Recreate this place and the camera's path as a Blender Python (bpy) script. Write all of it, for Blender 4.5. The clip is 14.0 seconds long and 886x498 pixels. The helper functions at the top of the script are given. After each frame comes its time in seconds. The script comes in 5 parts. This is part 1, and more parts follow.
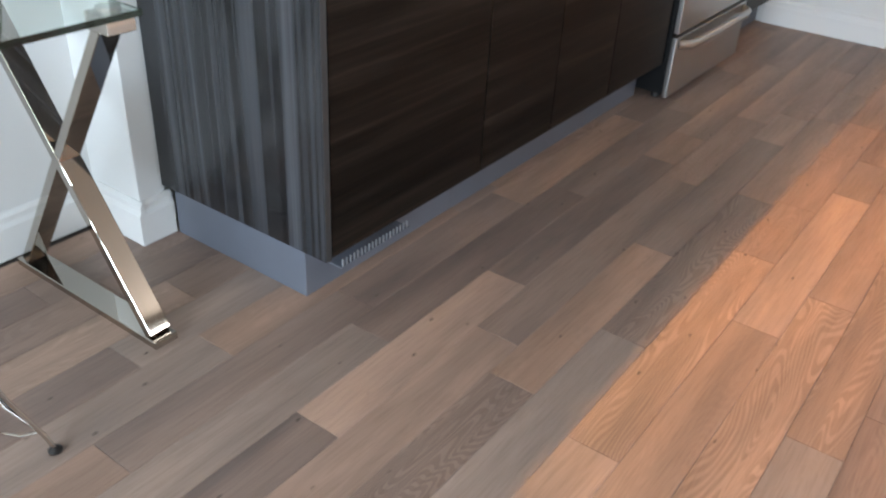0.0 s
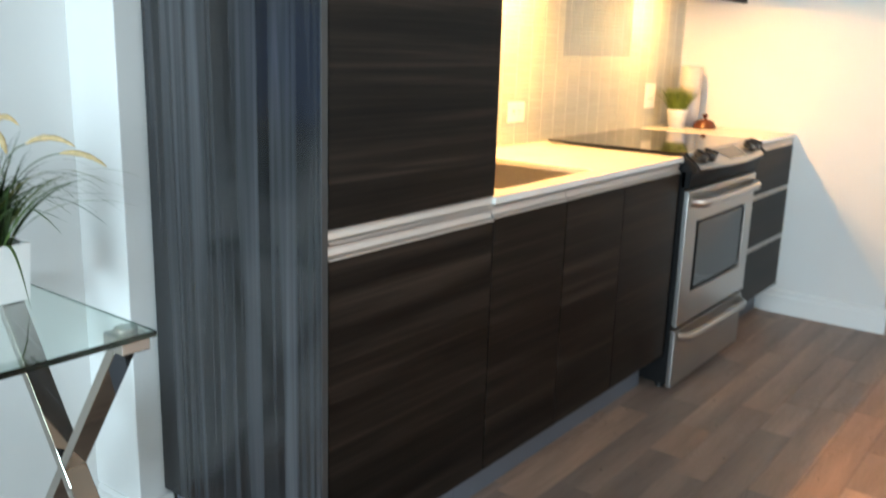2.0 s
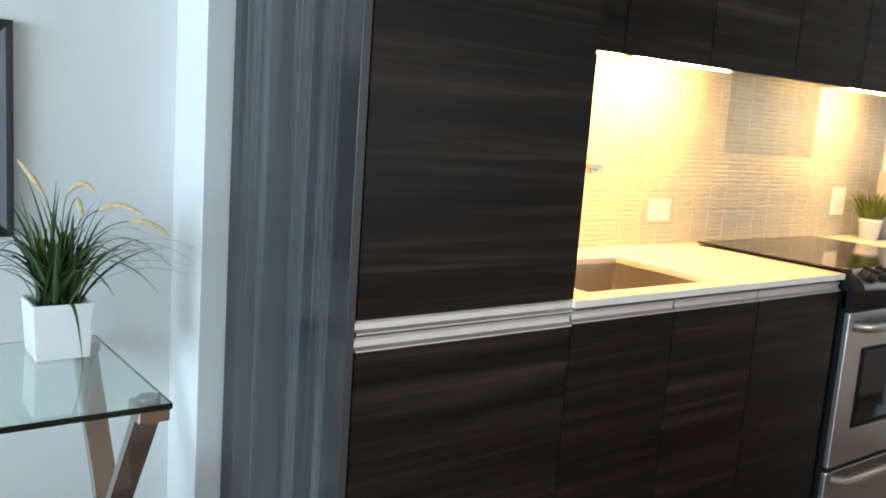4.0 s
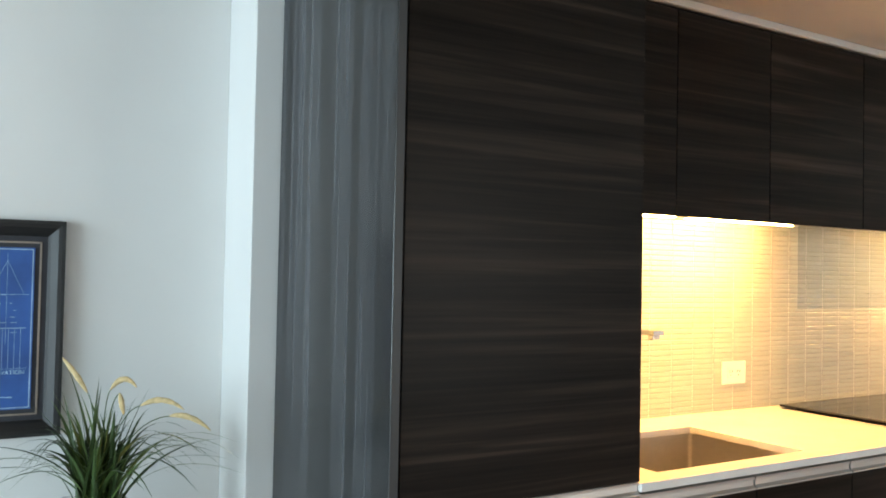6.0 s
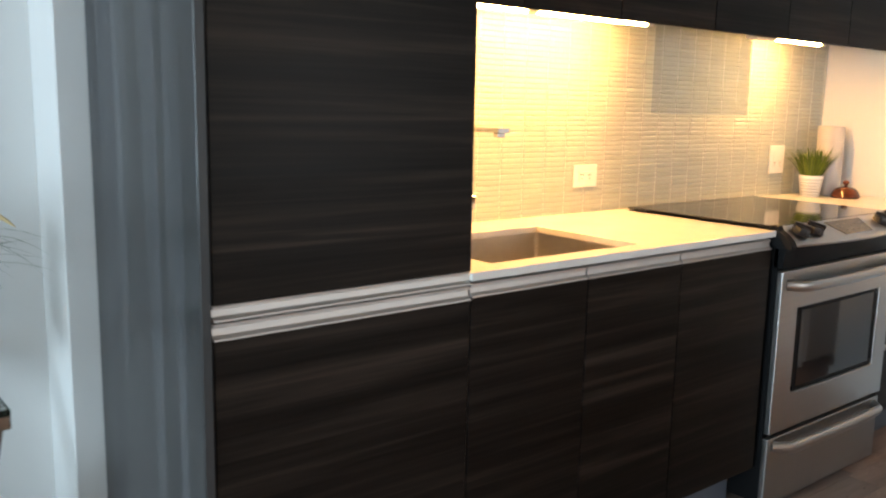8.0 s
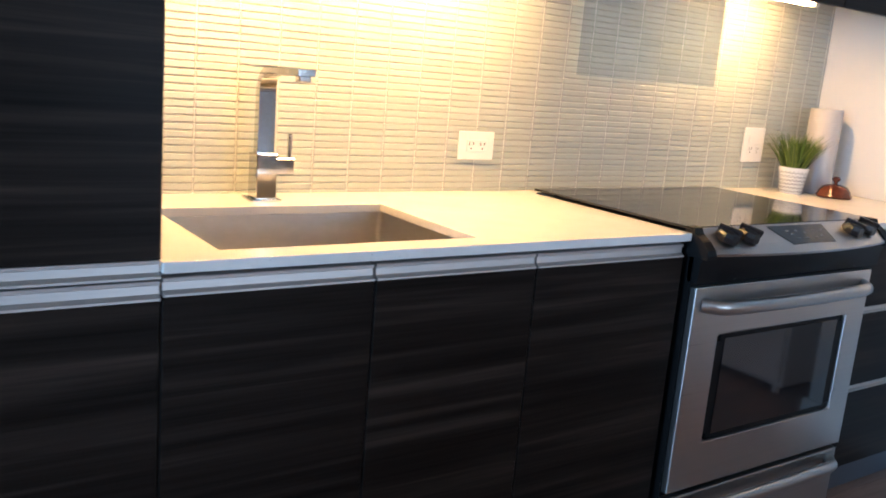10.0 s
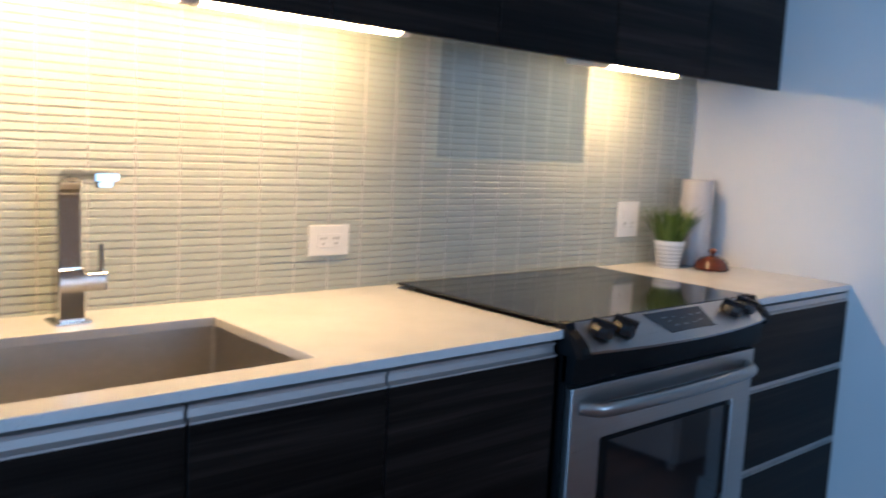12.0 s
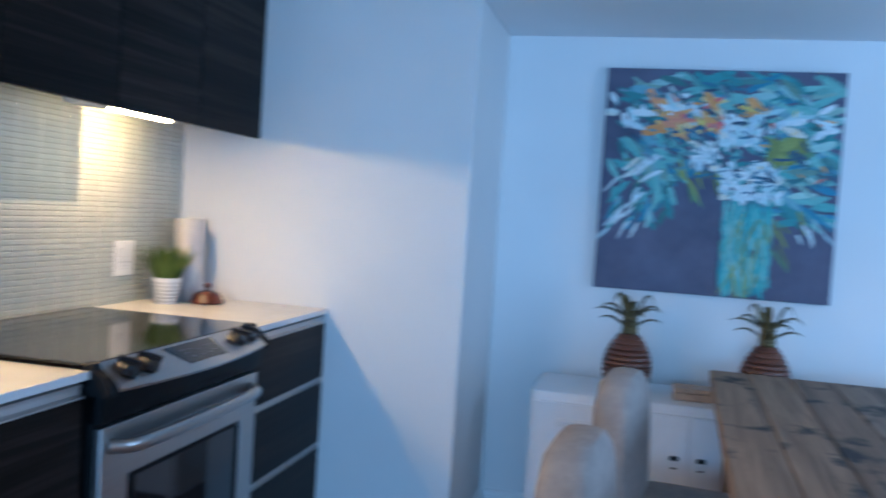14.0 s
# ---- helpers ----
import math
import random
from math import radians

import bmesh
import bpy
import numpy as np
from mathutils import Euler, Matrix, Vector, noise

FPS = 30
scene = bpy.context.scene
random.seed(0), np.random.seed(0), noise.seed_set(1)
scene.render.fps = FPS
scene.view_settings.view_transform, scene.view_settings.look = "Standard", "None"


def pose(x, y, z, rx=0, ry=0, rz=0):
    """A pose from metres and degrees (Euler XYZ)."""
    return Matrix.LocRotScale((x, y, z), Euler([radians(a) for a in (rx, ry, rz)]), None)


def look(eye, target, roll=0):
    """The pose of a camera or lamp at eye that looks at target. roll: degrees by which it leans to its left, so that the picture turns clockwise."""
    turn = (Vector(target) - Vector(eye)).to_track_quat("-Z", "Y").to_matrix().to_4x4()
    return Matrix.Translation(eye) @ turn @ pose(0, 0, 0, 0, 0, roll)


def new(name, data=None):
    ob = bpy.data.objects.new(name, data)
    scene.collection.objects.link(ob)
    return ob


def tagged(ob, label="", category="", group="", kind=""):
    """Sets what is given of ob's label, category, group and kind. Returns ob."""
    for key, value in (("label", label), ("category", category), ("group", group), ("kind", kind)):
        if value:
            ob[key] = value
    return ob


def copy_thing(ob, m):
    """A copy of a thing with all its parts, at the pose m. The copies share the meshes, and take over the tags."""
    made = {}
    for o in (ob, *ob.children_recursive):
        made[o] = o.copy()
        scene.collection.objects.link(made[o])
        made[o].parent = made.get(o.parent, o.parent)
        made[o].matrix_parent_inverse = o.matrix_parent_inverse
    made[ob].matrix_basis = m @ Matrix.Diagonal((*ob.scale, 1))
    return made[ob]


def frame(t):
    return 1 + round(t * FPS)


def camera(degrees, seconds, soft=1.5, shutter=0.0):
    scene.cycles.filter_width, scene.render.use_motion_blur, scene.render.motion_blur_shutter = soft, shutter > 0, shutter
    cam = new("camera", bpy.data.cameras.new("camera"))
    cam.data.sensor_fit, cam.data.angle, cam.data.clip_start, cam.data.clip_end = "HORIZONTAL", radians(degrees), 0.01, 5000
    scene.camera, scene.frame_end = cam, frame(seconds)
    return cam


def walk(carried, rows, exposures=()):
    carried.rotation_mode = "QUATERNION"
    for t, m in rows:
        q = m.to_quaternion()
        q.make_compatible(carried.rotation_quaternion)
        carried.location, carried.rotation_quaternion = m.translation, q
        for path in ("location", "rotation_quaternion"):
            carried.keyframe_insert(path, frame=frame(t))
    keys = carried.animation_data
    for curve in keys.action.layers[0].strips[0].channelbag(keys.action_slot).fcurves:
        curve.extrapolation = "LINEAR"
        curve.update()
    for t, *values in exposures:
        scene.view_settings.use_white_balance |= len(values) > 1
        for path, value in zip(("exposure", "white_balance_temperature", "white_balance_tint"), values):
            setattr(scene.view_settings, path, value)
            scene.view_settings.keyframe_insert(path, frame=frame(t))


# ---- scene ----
cam = camera(54.6, 14.0, soft=1.8, shutter=0.5)
PATH = [
    (0, (-1.182, -1.141, 1.199), (0.218, -0.167, 0.154), 3.2),
    (0.5, (-1.176, -1.133, 1.195), (0.227, -0.239, 0.085), 3.9),
    (1, (-1.182, -1.133, 1.195), (0.265, -0.242, 0.14), 4.0),
    (1.5, (-1.207, -1.161, 1.218), (0.335, -0.137, 0.46), 2.3),
    (2, (-1.179, -1.202, 1.293), (0.37, -0.026, 0.826), 1.8),
    (4.5, (-0.777, -1.392, 1.321), (0.348, 0.238, 1.047), 3.3),
    (5, (-0.76, -1.388, 1.314), (0.329, 0.283, 1.168), 1.8),
    (5.5, (-0.742, -1.368, 1.347), (0.313, 0.332, 1.33), 1.4),
    (6, (-0.73, -1.359, 1.36), (0.317, 0.346, 1.416), 1.1),
    (6.5, (-0.709, -1.38, 1.331), (0.369, 0.304, 1.326), 1.0),
    (7, (-0.692, -1.385, 1.314), (0.457, 0.239, 1.145), 1.4),
    (7.5, (-0.659, -1.389, 1.305), (0.541, 0.185, 1.029), 1.4),
    (8, (-0.581, -1.384, 1.275), (0.656, 0.151, 0.942), 1.2),
    (8.5, (-0.41, -1.349, 1.237), (0.839, 0.164, 0.853), 1.7),
    (10.8, (0.441, -1.281, 1.243), (1.47, 0.385, 0.836), 6.5),
    (11, (0.461, -1.288, 1.252), (1.475, 0.39, 0.856), 6.5),
    (11.5, (0.476, -1.256, 1.267), (1.559, 0.392, 0.932), 5.2),
    (12, (0.452, -1.168, 1.294), (1.767, 0.319, 1.051), 2.9),
    (12.5, (0.419, -1.147, 1.294), (1.954, 0.124, 1.124), 3.0),
    (13, (0.397, -1.166, 1.299), (2.078, -0.09, 1.163), 3.7),
    (13.5, (0.285, -1.181, 1.296), (2.083, -0.31, 1.179), 3.3),
    (14, (0.243, -1.131, 1.302), (2.188, -0.672, 1.214), 3.7),
]
EXPOSURE = [(0, 0.05, 8500, 25), (0.5, 0.36, 8400, 25), (1.2, 0.36, 8400, 24), (2, -0.08, 8200, 15), (4.5, -0.20, 7800, 15), (5.5, -0.29, 8300, 15), (6.5, -0.39, 8500, 17), (8.5, -0.52, 7700, 18), (10.8, -0.88, 5000, 13), (12, -1.40, 4750, 11), (13, -1.50, 4350, 9), (13.5, -1.30, 4300, 9), (14, -1.04, 4600, 9)]
walk(cam, [(t, look(eye, target, roll)) for t, eye, target, roll in PATH], EXPOSURE)

# ---- light ----
world = bpy.data.worlds.new("world")
scene.world = world
world.use_nodes = True
wn = world.node_tree
sky = wn.nodes.new("ShaderNodeTexSky")
sky.sky_type = "NISHITA"
sky.sun_disc = False
sky.sun_elevation = radians(38)
sky.sun_rotation = radians(200)
wn.links.new(sky.outputs[0], wn.nodes["Background"].inputs[0])
wn.nodes["Background"].inputs[1].default_value = 0.1


def area_lamp(name, m, sx, sy, watts, colour, label):
    data = bpy.data.lights.new(name, "AREA")
    data.shape, data.size, data.size_y, data.energy, data.color = "RECTANGLE", sx, sy, watts, colour
    ob = new(name, data)
    ob.matrix_world = m
    return tagged(ob, label, "light", kind="structure")


WARM = (1.0, 0.555, 0.19)
DAY = (0.45, 0.735, 1.0)
SHADE = (0.66, 0.84, 1.0)
# daylight through the two window openings; the strips under the wall cabinets glow themselves
area_lamp("window_light", look((-4.98, -1.45, 1.22), (0, -1.35, 1.12)), 2.7, 1.65, 400, DAY, "daylight through the glazed wall")
# the side window is unseen; its lamp is added to brighten the dining wall
area_lamp("window_light", look((2.15, -3.58, 1.30), (2.5, 0, 1.1)), 1.2, 1.45, 58, SHADE, "daylight added from an unseen side window for the dining wall")
BARS = [(0.64, 1.165), (1.20, 1.70), (2.455, 2.80)]

# ---- materials ----


class Mat:
    """A small node material builder."""

    def __init__(self, name, colour=(0.5, 0.5, 0.5), rough=0.5, metal=0.0, **more):
        self.m = bpy.data.materials.new(name)
        self.m.use_nodes = True
        self.t = self.m.node_tree
        self.b = self.t.nodes["Principled BSDF"]
        self.set("Base Color", (*colour, 1))
        self.set("Roughness", rough)
        self.set("Metallic", metal)
        for k, v in more.items():
            self.set(k.replace("_", " "), v)

    def set(self, k, v):
        self.b.inputs[k].default_value = v

    def node(self, kind, **props):
        n = self.t.nodes.new("ShaderNode" + kind)
        for k, v in props.items():
            setattr_node(n, k, v)
        return n

    def link(self, a, b):
        self.t.links.new(a, b)

    def coords(self, scale=(1, 1, 1), space="Object", turn=(0, 0, 0), offset=False):
        tc = self.t.nodes.new("ShaderNodeTexCoord")
        mp = self.t.nodes.new("ShaderNodeMapping")
        mp.inputs["Scale"].default_value = scale
        mp.inputs["Rotation"].default_value = turn
        self.link(tc.outputs[space], mp.inputs["Vector"])
        if offset:
            oi = self.t.nodes.new("ShaderNodeObjectInfo")
            mul = self.t.nodes.new("ShaderNodeMath")
            mul.operation = "MULTIPLY"
            mul.inputs[1].default_value = 37.0
            self.link(oi.outputs["Random"], mul.inputs[0])
            self.link(mul.outputs[0], mp.inputs["Location"])
        return mp.outputs[0]

    def noise(self, vec, scale, detail=4, rough=0.55, distortion=0.0):
        n = self.t.nodes.new("ShaderNodeTexNoise")
        n.inputs["Scale"].default_value = scale
        n.inputs["Detail"].default_value = detail
        n.inputs["Roughness"].default_value = rough
        n.inputs["Distortion"].default_value = distortion
        self.link(vec, n.inputs["Vector"])
        return n.outputs["Fac"]

    def ramp(self, fac, stops):
        r = self.t.nodes.new("ShaderNodeValToRGB")
        els = r.color_ramp.elements
        while len(els) < len(stops):
            els.new(0.5)
        for e, (p, c) in zip(els, stops):
            e.position = p
            e.color = (*c, 1) if len(c) == 3 else c
        self.link(fac, r.inputs[0])
        return r.outputs[0]

    def mix(self, fac, a, b, blend="MIX"):
        n = self.t.nodes.new("ShaderNodeMix")
        n.data_type, n.blend_type = "RGBA", blend
        for sock, v in ((n.inputs[0], fac), (n.inputs[6], a), (n.inputs[7], b)):
            if isinstance(v, (int, float)):
                sock.default_value = v
            elif isinstance(v, tuple):
                sock.default_value = (*v, 1) if len(v) == 3 else v
            else:
                self.link(v, sock)
        return n.outputs[2]

    def remap(self, fac, lo, hi):
        n = self.t.nodes.new("ShaderNodeMapRange")
        n.inputs[3].default_value, n.inputs[4].default_value = lo, hi
        self.link(fac, n.inputs[0])
        return n.outputs[0]

    def bump(self, height, strength=0.2, dist=0.002):
        n = self.t.nodes.new("ShaderNodeBump")
        n.inputs["Strength"].default_value = strength
        n.inputs["Distance"].default_value = dist
        self.link(height, n.inputs["Height"])
        self.link(n.outputs[0], self.b.inputs["Normal"])

    def out(self, k, sock):
        self.link(sock, self.b.inputs[k])


def setattr_node(n, k, v):
    if k == "operation":
        n.operation = v


def paint(name, colour, rough=0.55, speckle=0.04, bump=0.12):
    k = Mat(name, colour, rough)
    v = k.coords()
    big = k.noise(v, 1.3, 3)
    fine = k.noise(v, 220, 2)
    dark = tuple(c * (1 - speckle * 2) for c in colour)
    k.out("Base Color", k.ramp(big, [(0.3, dark), (0.7, colour)]))
    k.out("Roughness", k.remap(big, rough - 0.05, rough + 0.08))
    k.bump(fine, bump, 0.0006)
    return k.m


def laminate(name, vertical):
    """Dark grey-brown wood-print laminate with streaky grain; the upright one has blue sky light in its base."""
    k = Mat(name, (0.04, 0.034, 0.03), 0.36)
    along = (26, 26, 0.45) if vertical else (0.7, 30, 27)
    v = k.coords(along, "Object", offset=True)
    v2 = k.coords((9, 9, 0.25) if vertical else (0.35, 10, 10), "Object", offset=True)
    v3 = k.coords((160, 160, 3) if vertical else (3, 160, 160), "Object", offset=True)
    a = k.noise(v, 1.0, 4, 0.52 if vertical else 0.6, 0.6)
    b = k.noise(v2, 1.0, 3, 0.5, 0.8)
    c = k.noise(v3, 1.0, 2, 0.6)
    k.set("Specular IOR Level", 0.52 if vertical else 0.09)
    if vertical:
        # upright base paler and bluer: the sky's light is mixed into it
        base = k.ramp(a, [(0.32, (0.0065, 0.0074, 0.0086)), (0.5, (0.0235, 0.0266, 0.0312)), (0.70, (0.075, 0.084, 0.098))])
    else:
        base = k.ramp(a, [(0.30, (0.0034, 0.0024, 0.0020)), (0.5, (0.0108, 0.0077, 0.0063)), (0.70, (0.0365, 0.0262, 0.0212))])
    broad = k.ramp(b, [(0.3, (0.30, 0.30, 0.31)), (0.7, (1.50, 1.45, 1.41))])
    col = k.mix(1.0, base, broad, "MULTIPLY")
    col = k.mix(0.10 if vertical else 0.16, col, k.ramp(c, [(0.35, (0.0042, 0.0034, 0.0028)), (0.7, (0.038, 0.029, 0.023))]))
    k.out("Base Color", col)
    k.out("Roughness", k.remap(a, 0.13, 0.26) if vertical else k.remap(a, 0.30, 0.46))
    k.bump(c, 0.03 if vertical else 0.12, 0.0008)
    return k.m


TONES = [(0.0, (0.252, 0.168, 0.141)), (0.2, (0.353, 0.231, 0.188)), (0.4, (0.263, 0.190, 0.165)), (0.6, (0.398, 0.251, 0.194)), (0.8, (0.319, 0.224, 0.189)), (1.0, (0.431, 0.289, 0.230))]


def oak_floor(name="oak_plank", tones=None, figure=None):
    """Grey-brown brushed oak: cathedral figure, fine pores, knots; each plank its own tone."""
    k = Mat(name, (0.3, 0.24, 0.2), 0.48)
    oi = k.t.nodes.new("ShaderNodeObjectInfo")
    rnd = oi.outputs["Random"]
    v = k.coords((1.1, 9.0, 9.0), "Object", offset=True)
    warp = k.noise(v, 1.2, 3, 0.5)
    contour = k.noise(k.coords((0.9, 6.5, 6.5), "Object", offset=True), 1.0, 2, 0.4, 0.35)
    mul = k.t.nodes.new("ShaderNodeMath")
    mul.operation = "MULTIPLY"
    mul.inputs[1].default_value = 430.0
    k.link(contour, mul.inputs[0])
    sn = k.t.nodes.new("ShaderNodeMath")
    sn.operation = "SINE"
    k.link(mul.outputs[0], sn.inputs[0])
    half = k.remap(sn.outputs[0], 0.5, 1.0)
    if figure is None:
        strength = k.ramp(rnd, [(0.0, (0.1, 0.1, 0.1)), (0.22, (0.35, 0.35, 0.35)), (0.34, (0.08, 0.08, 0.08)), (0.55, (0.1, 0.1, 0.1)), (0.66, (0.55, 0.55, 0.55)), (0.76, (0.1, 0.1, 0.1)), (1.0, (0.25, 0.25, 0.25))])
    else:
        strength = figure
    pores = k.noise(k.coords((9, 300, 300), "Object", offset=True), 1.0, 3, 0.6)
    tone = k.ramp(rnd, tones or TONES)
    fig = k.ramp(half, [(0.50, (0.66, 0.63, 0.61)), (0.66, (1.02, 1.02, 1.02))])
    col = k.mix(strength, tone, fig, "MULTIPLY")
    col = k.mix(1.0, col, k.ramp(warp, [(0.3, (0.72, 0.735, 0.75)), (0.7, (1.27, 1.22, 1.17))]), "MULTIPLY")
    col = k.mix(1.0, col, k.ramp(pores, [(0.34, (0.84, 0.835, 0.83)), (0.54, (1.02, 1.02, 1.02))]), "MULTIPLY")
    vor = k.t.nodes.new("ShaderNodeTexVoronoi")
    vor.inputs["Scale"].default_value = 1.0
    k.link(k.coords((7.5, 19.0, 19.0), "Object", offset=True), vor.inputs["Vector"])
    knot = k.ramp(vor.outputs["Distance"], [(0.018, (0.9, 0.9, 0.9)), (0.075, (0, 0, 0))])
    col = k.mix(knot, col, (0.035, 0.025, 0.02))
    k.out("Base Color", col)
    k.out("Roughness", k.remap(pores, 0.52, 0.38))
    k.bump(pores, 0.12, 0.0006)
    return k.m


def brushed_steel(name, along=(2, 260, 260), colour=(0.52, 0.505, 0.49), rough=0.30):
    k = Mat(name, colour, rough, 1.0)
    n = k.noise(k.coords(along), 1.0, 3, 0.6)
    big = k.noise(k.coords((1, 1, 1)), 3.0, 3)
    k.out("Roughness", k.remap(n, rough - 0.07, rough + 0.1))
    k.out("Base Color", k.mix(0.5, k.ramp(n, [(0.3, tuple(c * 0.85 for c in colour)), (0.7, colour)]), k.ramp(big, [(0.3, tuple(c * 0.86 for c in colour)), (0.7, colour)])))
    k.bump(n, 0.05, 0.0004)
    return k.m


def quartz():
    k = Mat("white_quartz", (0.74, 0.72, 0.69), 0.24)
    v = k.coords()
    speck = k.noise(v, 260, 2, 0.7)
    cloud = k.noise(v, 7, 4)
    col = k.ramp(cloud, [(0.3, (0.70, 0.68, 0.65)), (0.7, (0.78, 0.765, 0.74))])
    col = k.mix(k.ramp(speck, [(0.66, (0, 0, 0)), (0.74, (1, 1, 1))]), col, (0.42, 0.40, 0.38))
    k.out("Base Color", col)
    return k.m


def tile_glass():
    k = Mat("pale_glass_tile", (0.66, 0.70, 0.66), 0.27)
    oi = k.t.nodes.new("ShaderNodeObjectInfo")
    geo = k.t.nodes.new("ShaderNodeNewGeometry")
    add = k.t.nodes.new("ShaderNodeMath")
    add.operation = "ADD"
    k.link(oi.outputs["Random"], add.inputs[0])
    k.link(geo.outputs["Random Per Island"], add.inputs[1])
    fr = k.t.nodes.new("ShaderNodeMath")
    fr.operation = "FRACT"
    k.link(add.outputs[0], fr.inputs[0])
    k.out("Base Color", k.ramp(fr.outputs[0], [(0, (0.41, 0.435, 0.392)), (1, (0.45, 0.48, 0.436))]))
    wav = k.noise(k.coords((4, 4, 330), offset=True), 1.0, 2)
    k.bump(wav, 0.10, 0.0005)
    k.set("Specular IOR Level", 0.35)
    return k.m


def glass(name, colour, rough=0.0):
    k = Mat(name, colour, rough)
    k.set("Transmission Weight", 1.0)
    k.set("IOR", 1.5)
    return k.m


def plain(name, colour, rough=0.5, metal=0.0, var=0.12, scale=18, bump=0.0):
    k = Mat(name, colour, rough, metal)
    n = k.noise(k.coords(), scale, 4)
    k.out("Base Color", k.ramp(n, [(0.3, tuple(c * (1 - var) for c in colour)), (0.7, tuple(min(1, c * (1 + var)) for c in colour))]))
    k.out("Roughness", k.remap(n, max(0.02, rough - 0.06), rough + 0.06))
    if bump:
        k.bump(k.noise(k.coords(), scale * 12, 3), bump, 0.001)
    return k.m


def island_tones(name, stops, rough=0.5, bump=0.0, scale=60):
    k = Mat(name, stops[0][1], rough)
    geo = k.t.nodes.new("ShaderNodeNewGeometry")
    col = k.ramp(geo.outputs["Random Per Island"], stops)
    n = k.noise(k.coords(), scale, 3)
    k.out("Base Color", k.mix(1.0, col, k.ramp(n, [(0.3, (0.8, 0.8, 0.8)), (0.7, (1.12, 1.12, 1.12))]), "MULTIPLY"))
    if bump:
        k.bump(n, bump, 0.002)
    return k.m


def emitter(name, colour, strength):
    k = Mat(name, (0.8, 0.8, 0.8), 0.4)
    k.set("Emission Color", (*colour, 1))
    k.set("Emission Strength", strength)
    return k.m


M_WALL = paint("wall_paint", (0.76, 0.76, 0.75))
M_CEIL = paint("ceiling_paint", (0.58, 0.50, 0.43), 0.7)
M_TRIM = paint("trim_paint", (0.80, 0.80, 0.79), 0.35, 0.02, 0.04)
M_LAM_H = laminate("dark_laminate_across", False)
M_LAM_V_SKYLIT = laminate("dark_laminate_upright_skylit", True)
M_OAK = oak_floor()
OAK = {
    "pale": oak_floor("oak_pale", [(0.0, (0.440, 0.290, 0.232)), (1.0, (0.470, 0.315, 0.254))], 0.08),
    "grey": oak_floor("oak_grey", [(0.0, (0.325, 0.241, 0.208)), (1.0, (0.364, 0.276, 0.242))], 0.06),
    "dark": oak_floor("oak_dark", [(0.0, (0.241, 0.171, 0.148)), (1.0, (0.274, 0.197, 0.170))], 0.06),
    "tan": oak_floor("oak_tan", [(0.0, (0.375, 0.237, 0.183)), (1.0, (0.414, 0.267, 0.207))], 0.12),
    "figured_dark": oak_floor("oak_figured_dark", [(0.0, (0.280, 0.197, 0.167)), (1.0, (0.308, 0.220, 0.188))], 0.55),
    "figured_tan": oak_floor("oak_figured_tan", [(0.0, (0.420, 0.269, 0.206)), (1.0, (0.454, 0.293, 0.226))], 0.55),
}
M_GAP = plain("joint_dark", (0.05, 0.04, 0.035), 0.8)
M_STEEL = brushed_steel("brushed_steel")
M_SINK = brushed_steel("sink_steel", (40, 40, 90), (0.60, 0.58, 0.55), 0.33)
M_ALU = brushed_steel("satin_aluminium", (2, 300, 300), (0.62, 0.595, 0.575), 0.5)
M_KICK = plain("kick_foil", (0.115, 0.130, 0.160), 0.42, 0.0, 0.06, 6)
M_CHROME = Mat("chrome", (0.62, 0.60, 0.57), 0.06, 1.0).m
M_TAP = Mat("worn_chrome", (0.64, 0.63, 0.61), 0.08, 1.0).m
M_NICKEL = Mat("mirror_chrome", (0.44, 0.405, 0.365), 0.035, 1.0).m
M_QUARTZ = quartz()
M_TILE = tile_glass()
M_GROUT = plain("grout", (0.60, 0.60, 0.545), 0.8, bump=0.2)
# bed darker than the grout: shade in the level joints is put into its colour
M_BED_SHADED = plain("shaded_tile_bed", (0.40, 0.39, 0.345), 0.85, bump=0.2)
M_BLACK_PL = plain("black_plastic", (0.009, 0.009, 0.0095), 0.3, bump=0.05)
M_MATT = Mat("matt_black", (0.004, 0.004, 0.0045), 0.55, Specular_IOR_Level=0.2).m
M_HOB = Mat("black_hob_glass", (0.010, 0.011, 0.012), 0.07).m
M_OVEN_GLASS = Mat("oven_glass", (0.012, 0.013, 0.015), 0.05).m
M_LEGEND = plain("grey_legend", (0.16, 0.17, 0.18), 0.4)
M_WHITE_PL = plain("white_plastic", (0.78, 0.77, 0.74), 0.3, var=0.03)
M_SLOT = plain("slot_dark", (0.05, 0.045, 0.04), 0.6)
M_GLASS = glass("clear_glass", (0.84, 0.95, 0.91))
M_GLASS_EDGE = glass("glass_edge", (0.10, 0.34, 0.28), 0.05)
M_WIN = glass("window_glass", (1, 1, 1))
M_POT = plain("white_ceramic", (0.80, 0.80, 0.79), 0.22, var=0.02)
M_BODY = plain("cabinet_carcass", (0.035, 0.030, 0.028), 0.5)
M_LIT = emitter("lit_diffuser", WARM, 545.0)

# ---- building helpers ----
ORIGIN = {}


def thing(name, at, label, category, group="", kind=""):
    ob = new(name)
    ob.location = at
    ob.empty_display_size = 0.05
    ORIGIN[ob.name] = Vector(at)
    return tagged(ob, label, category, group, kind)


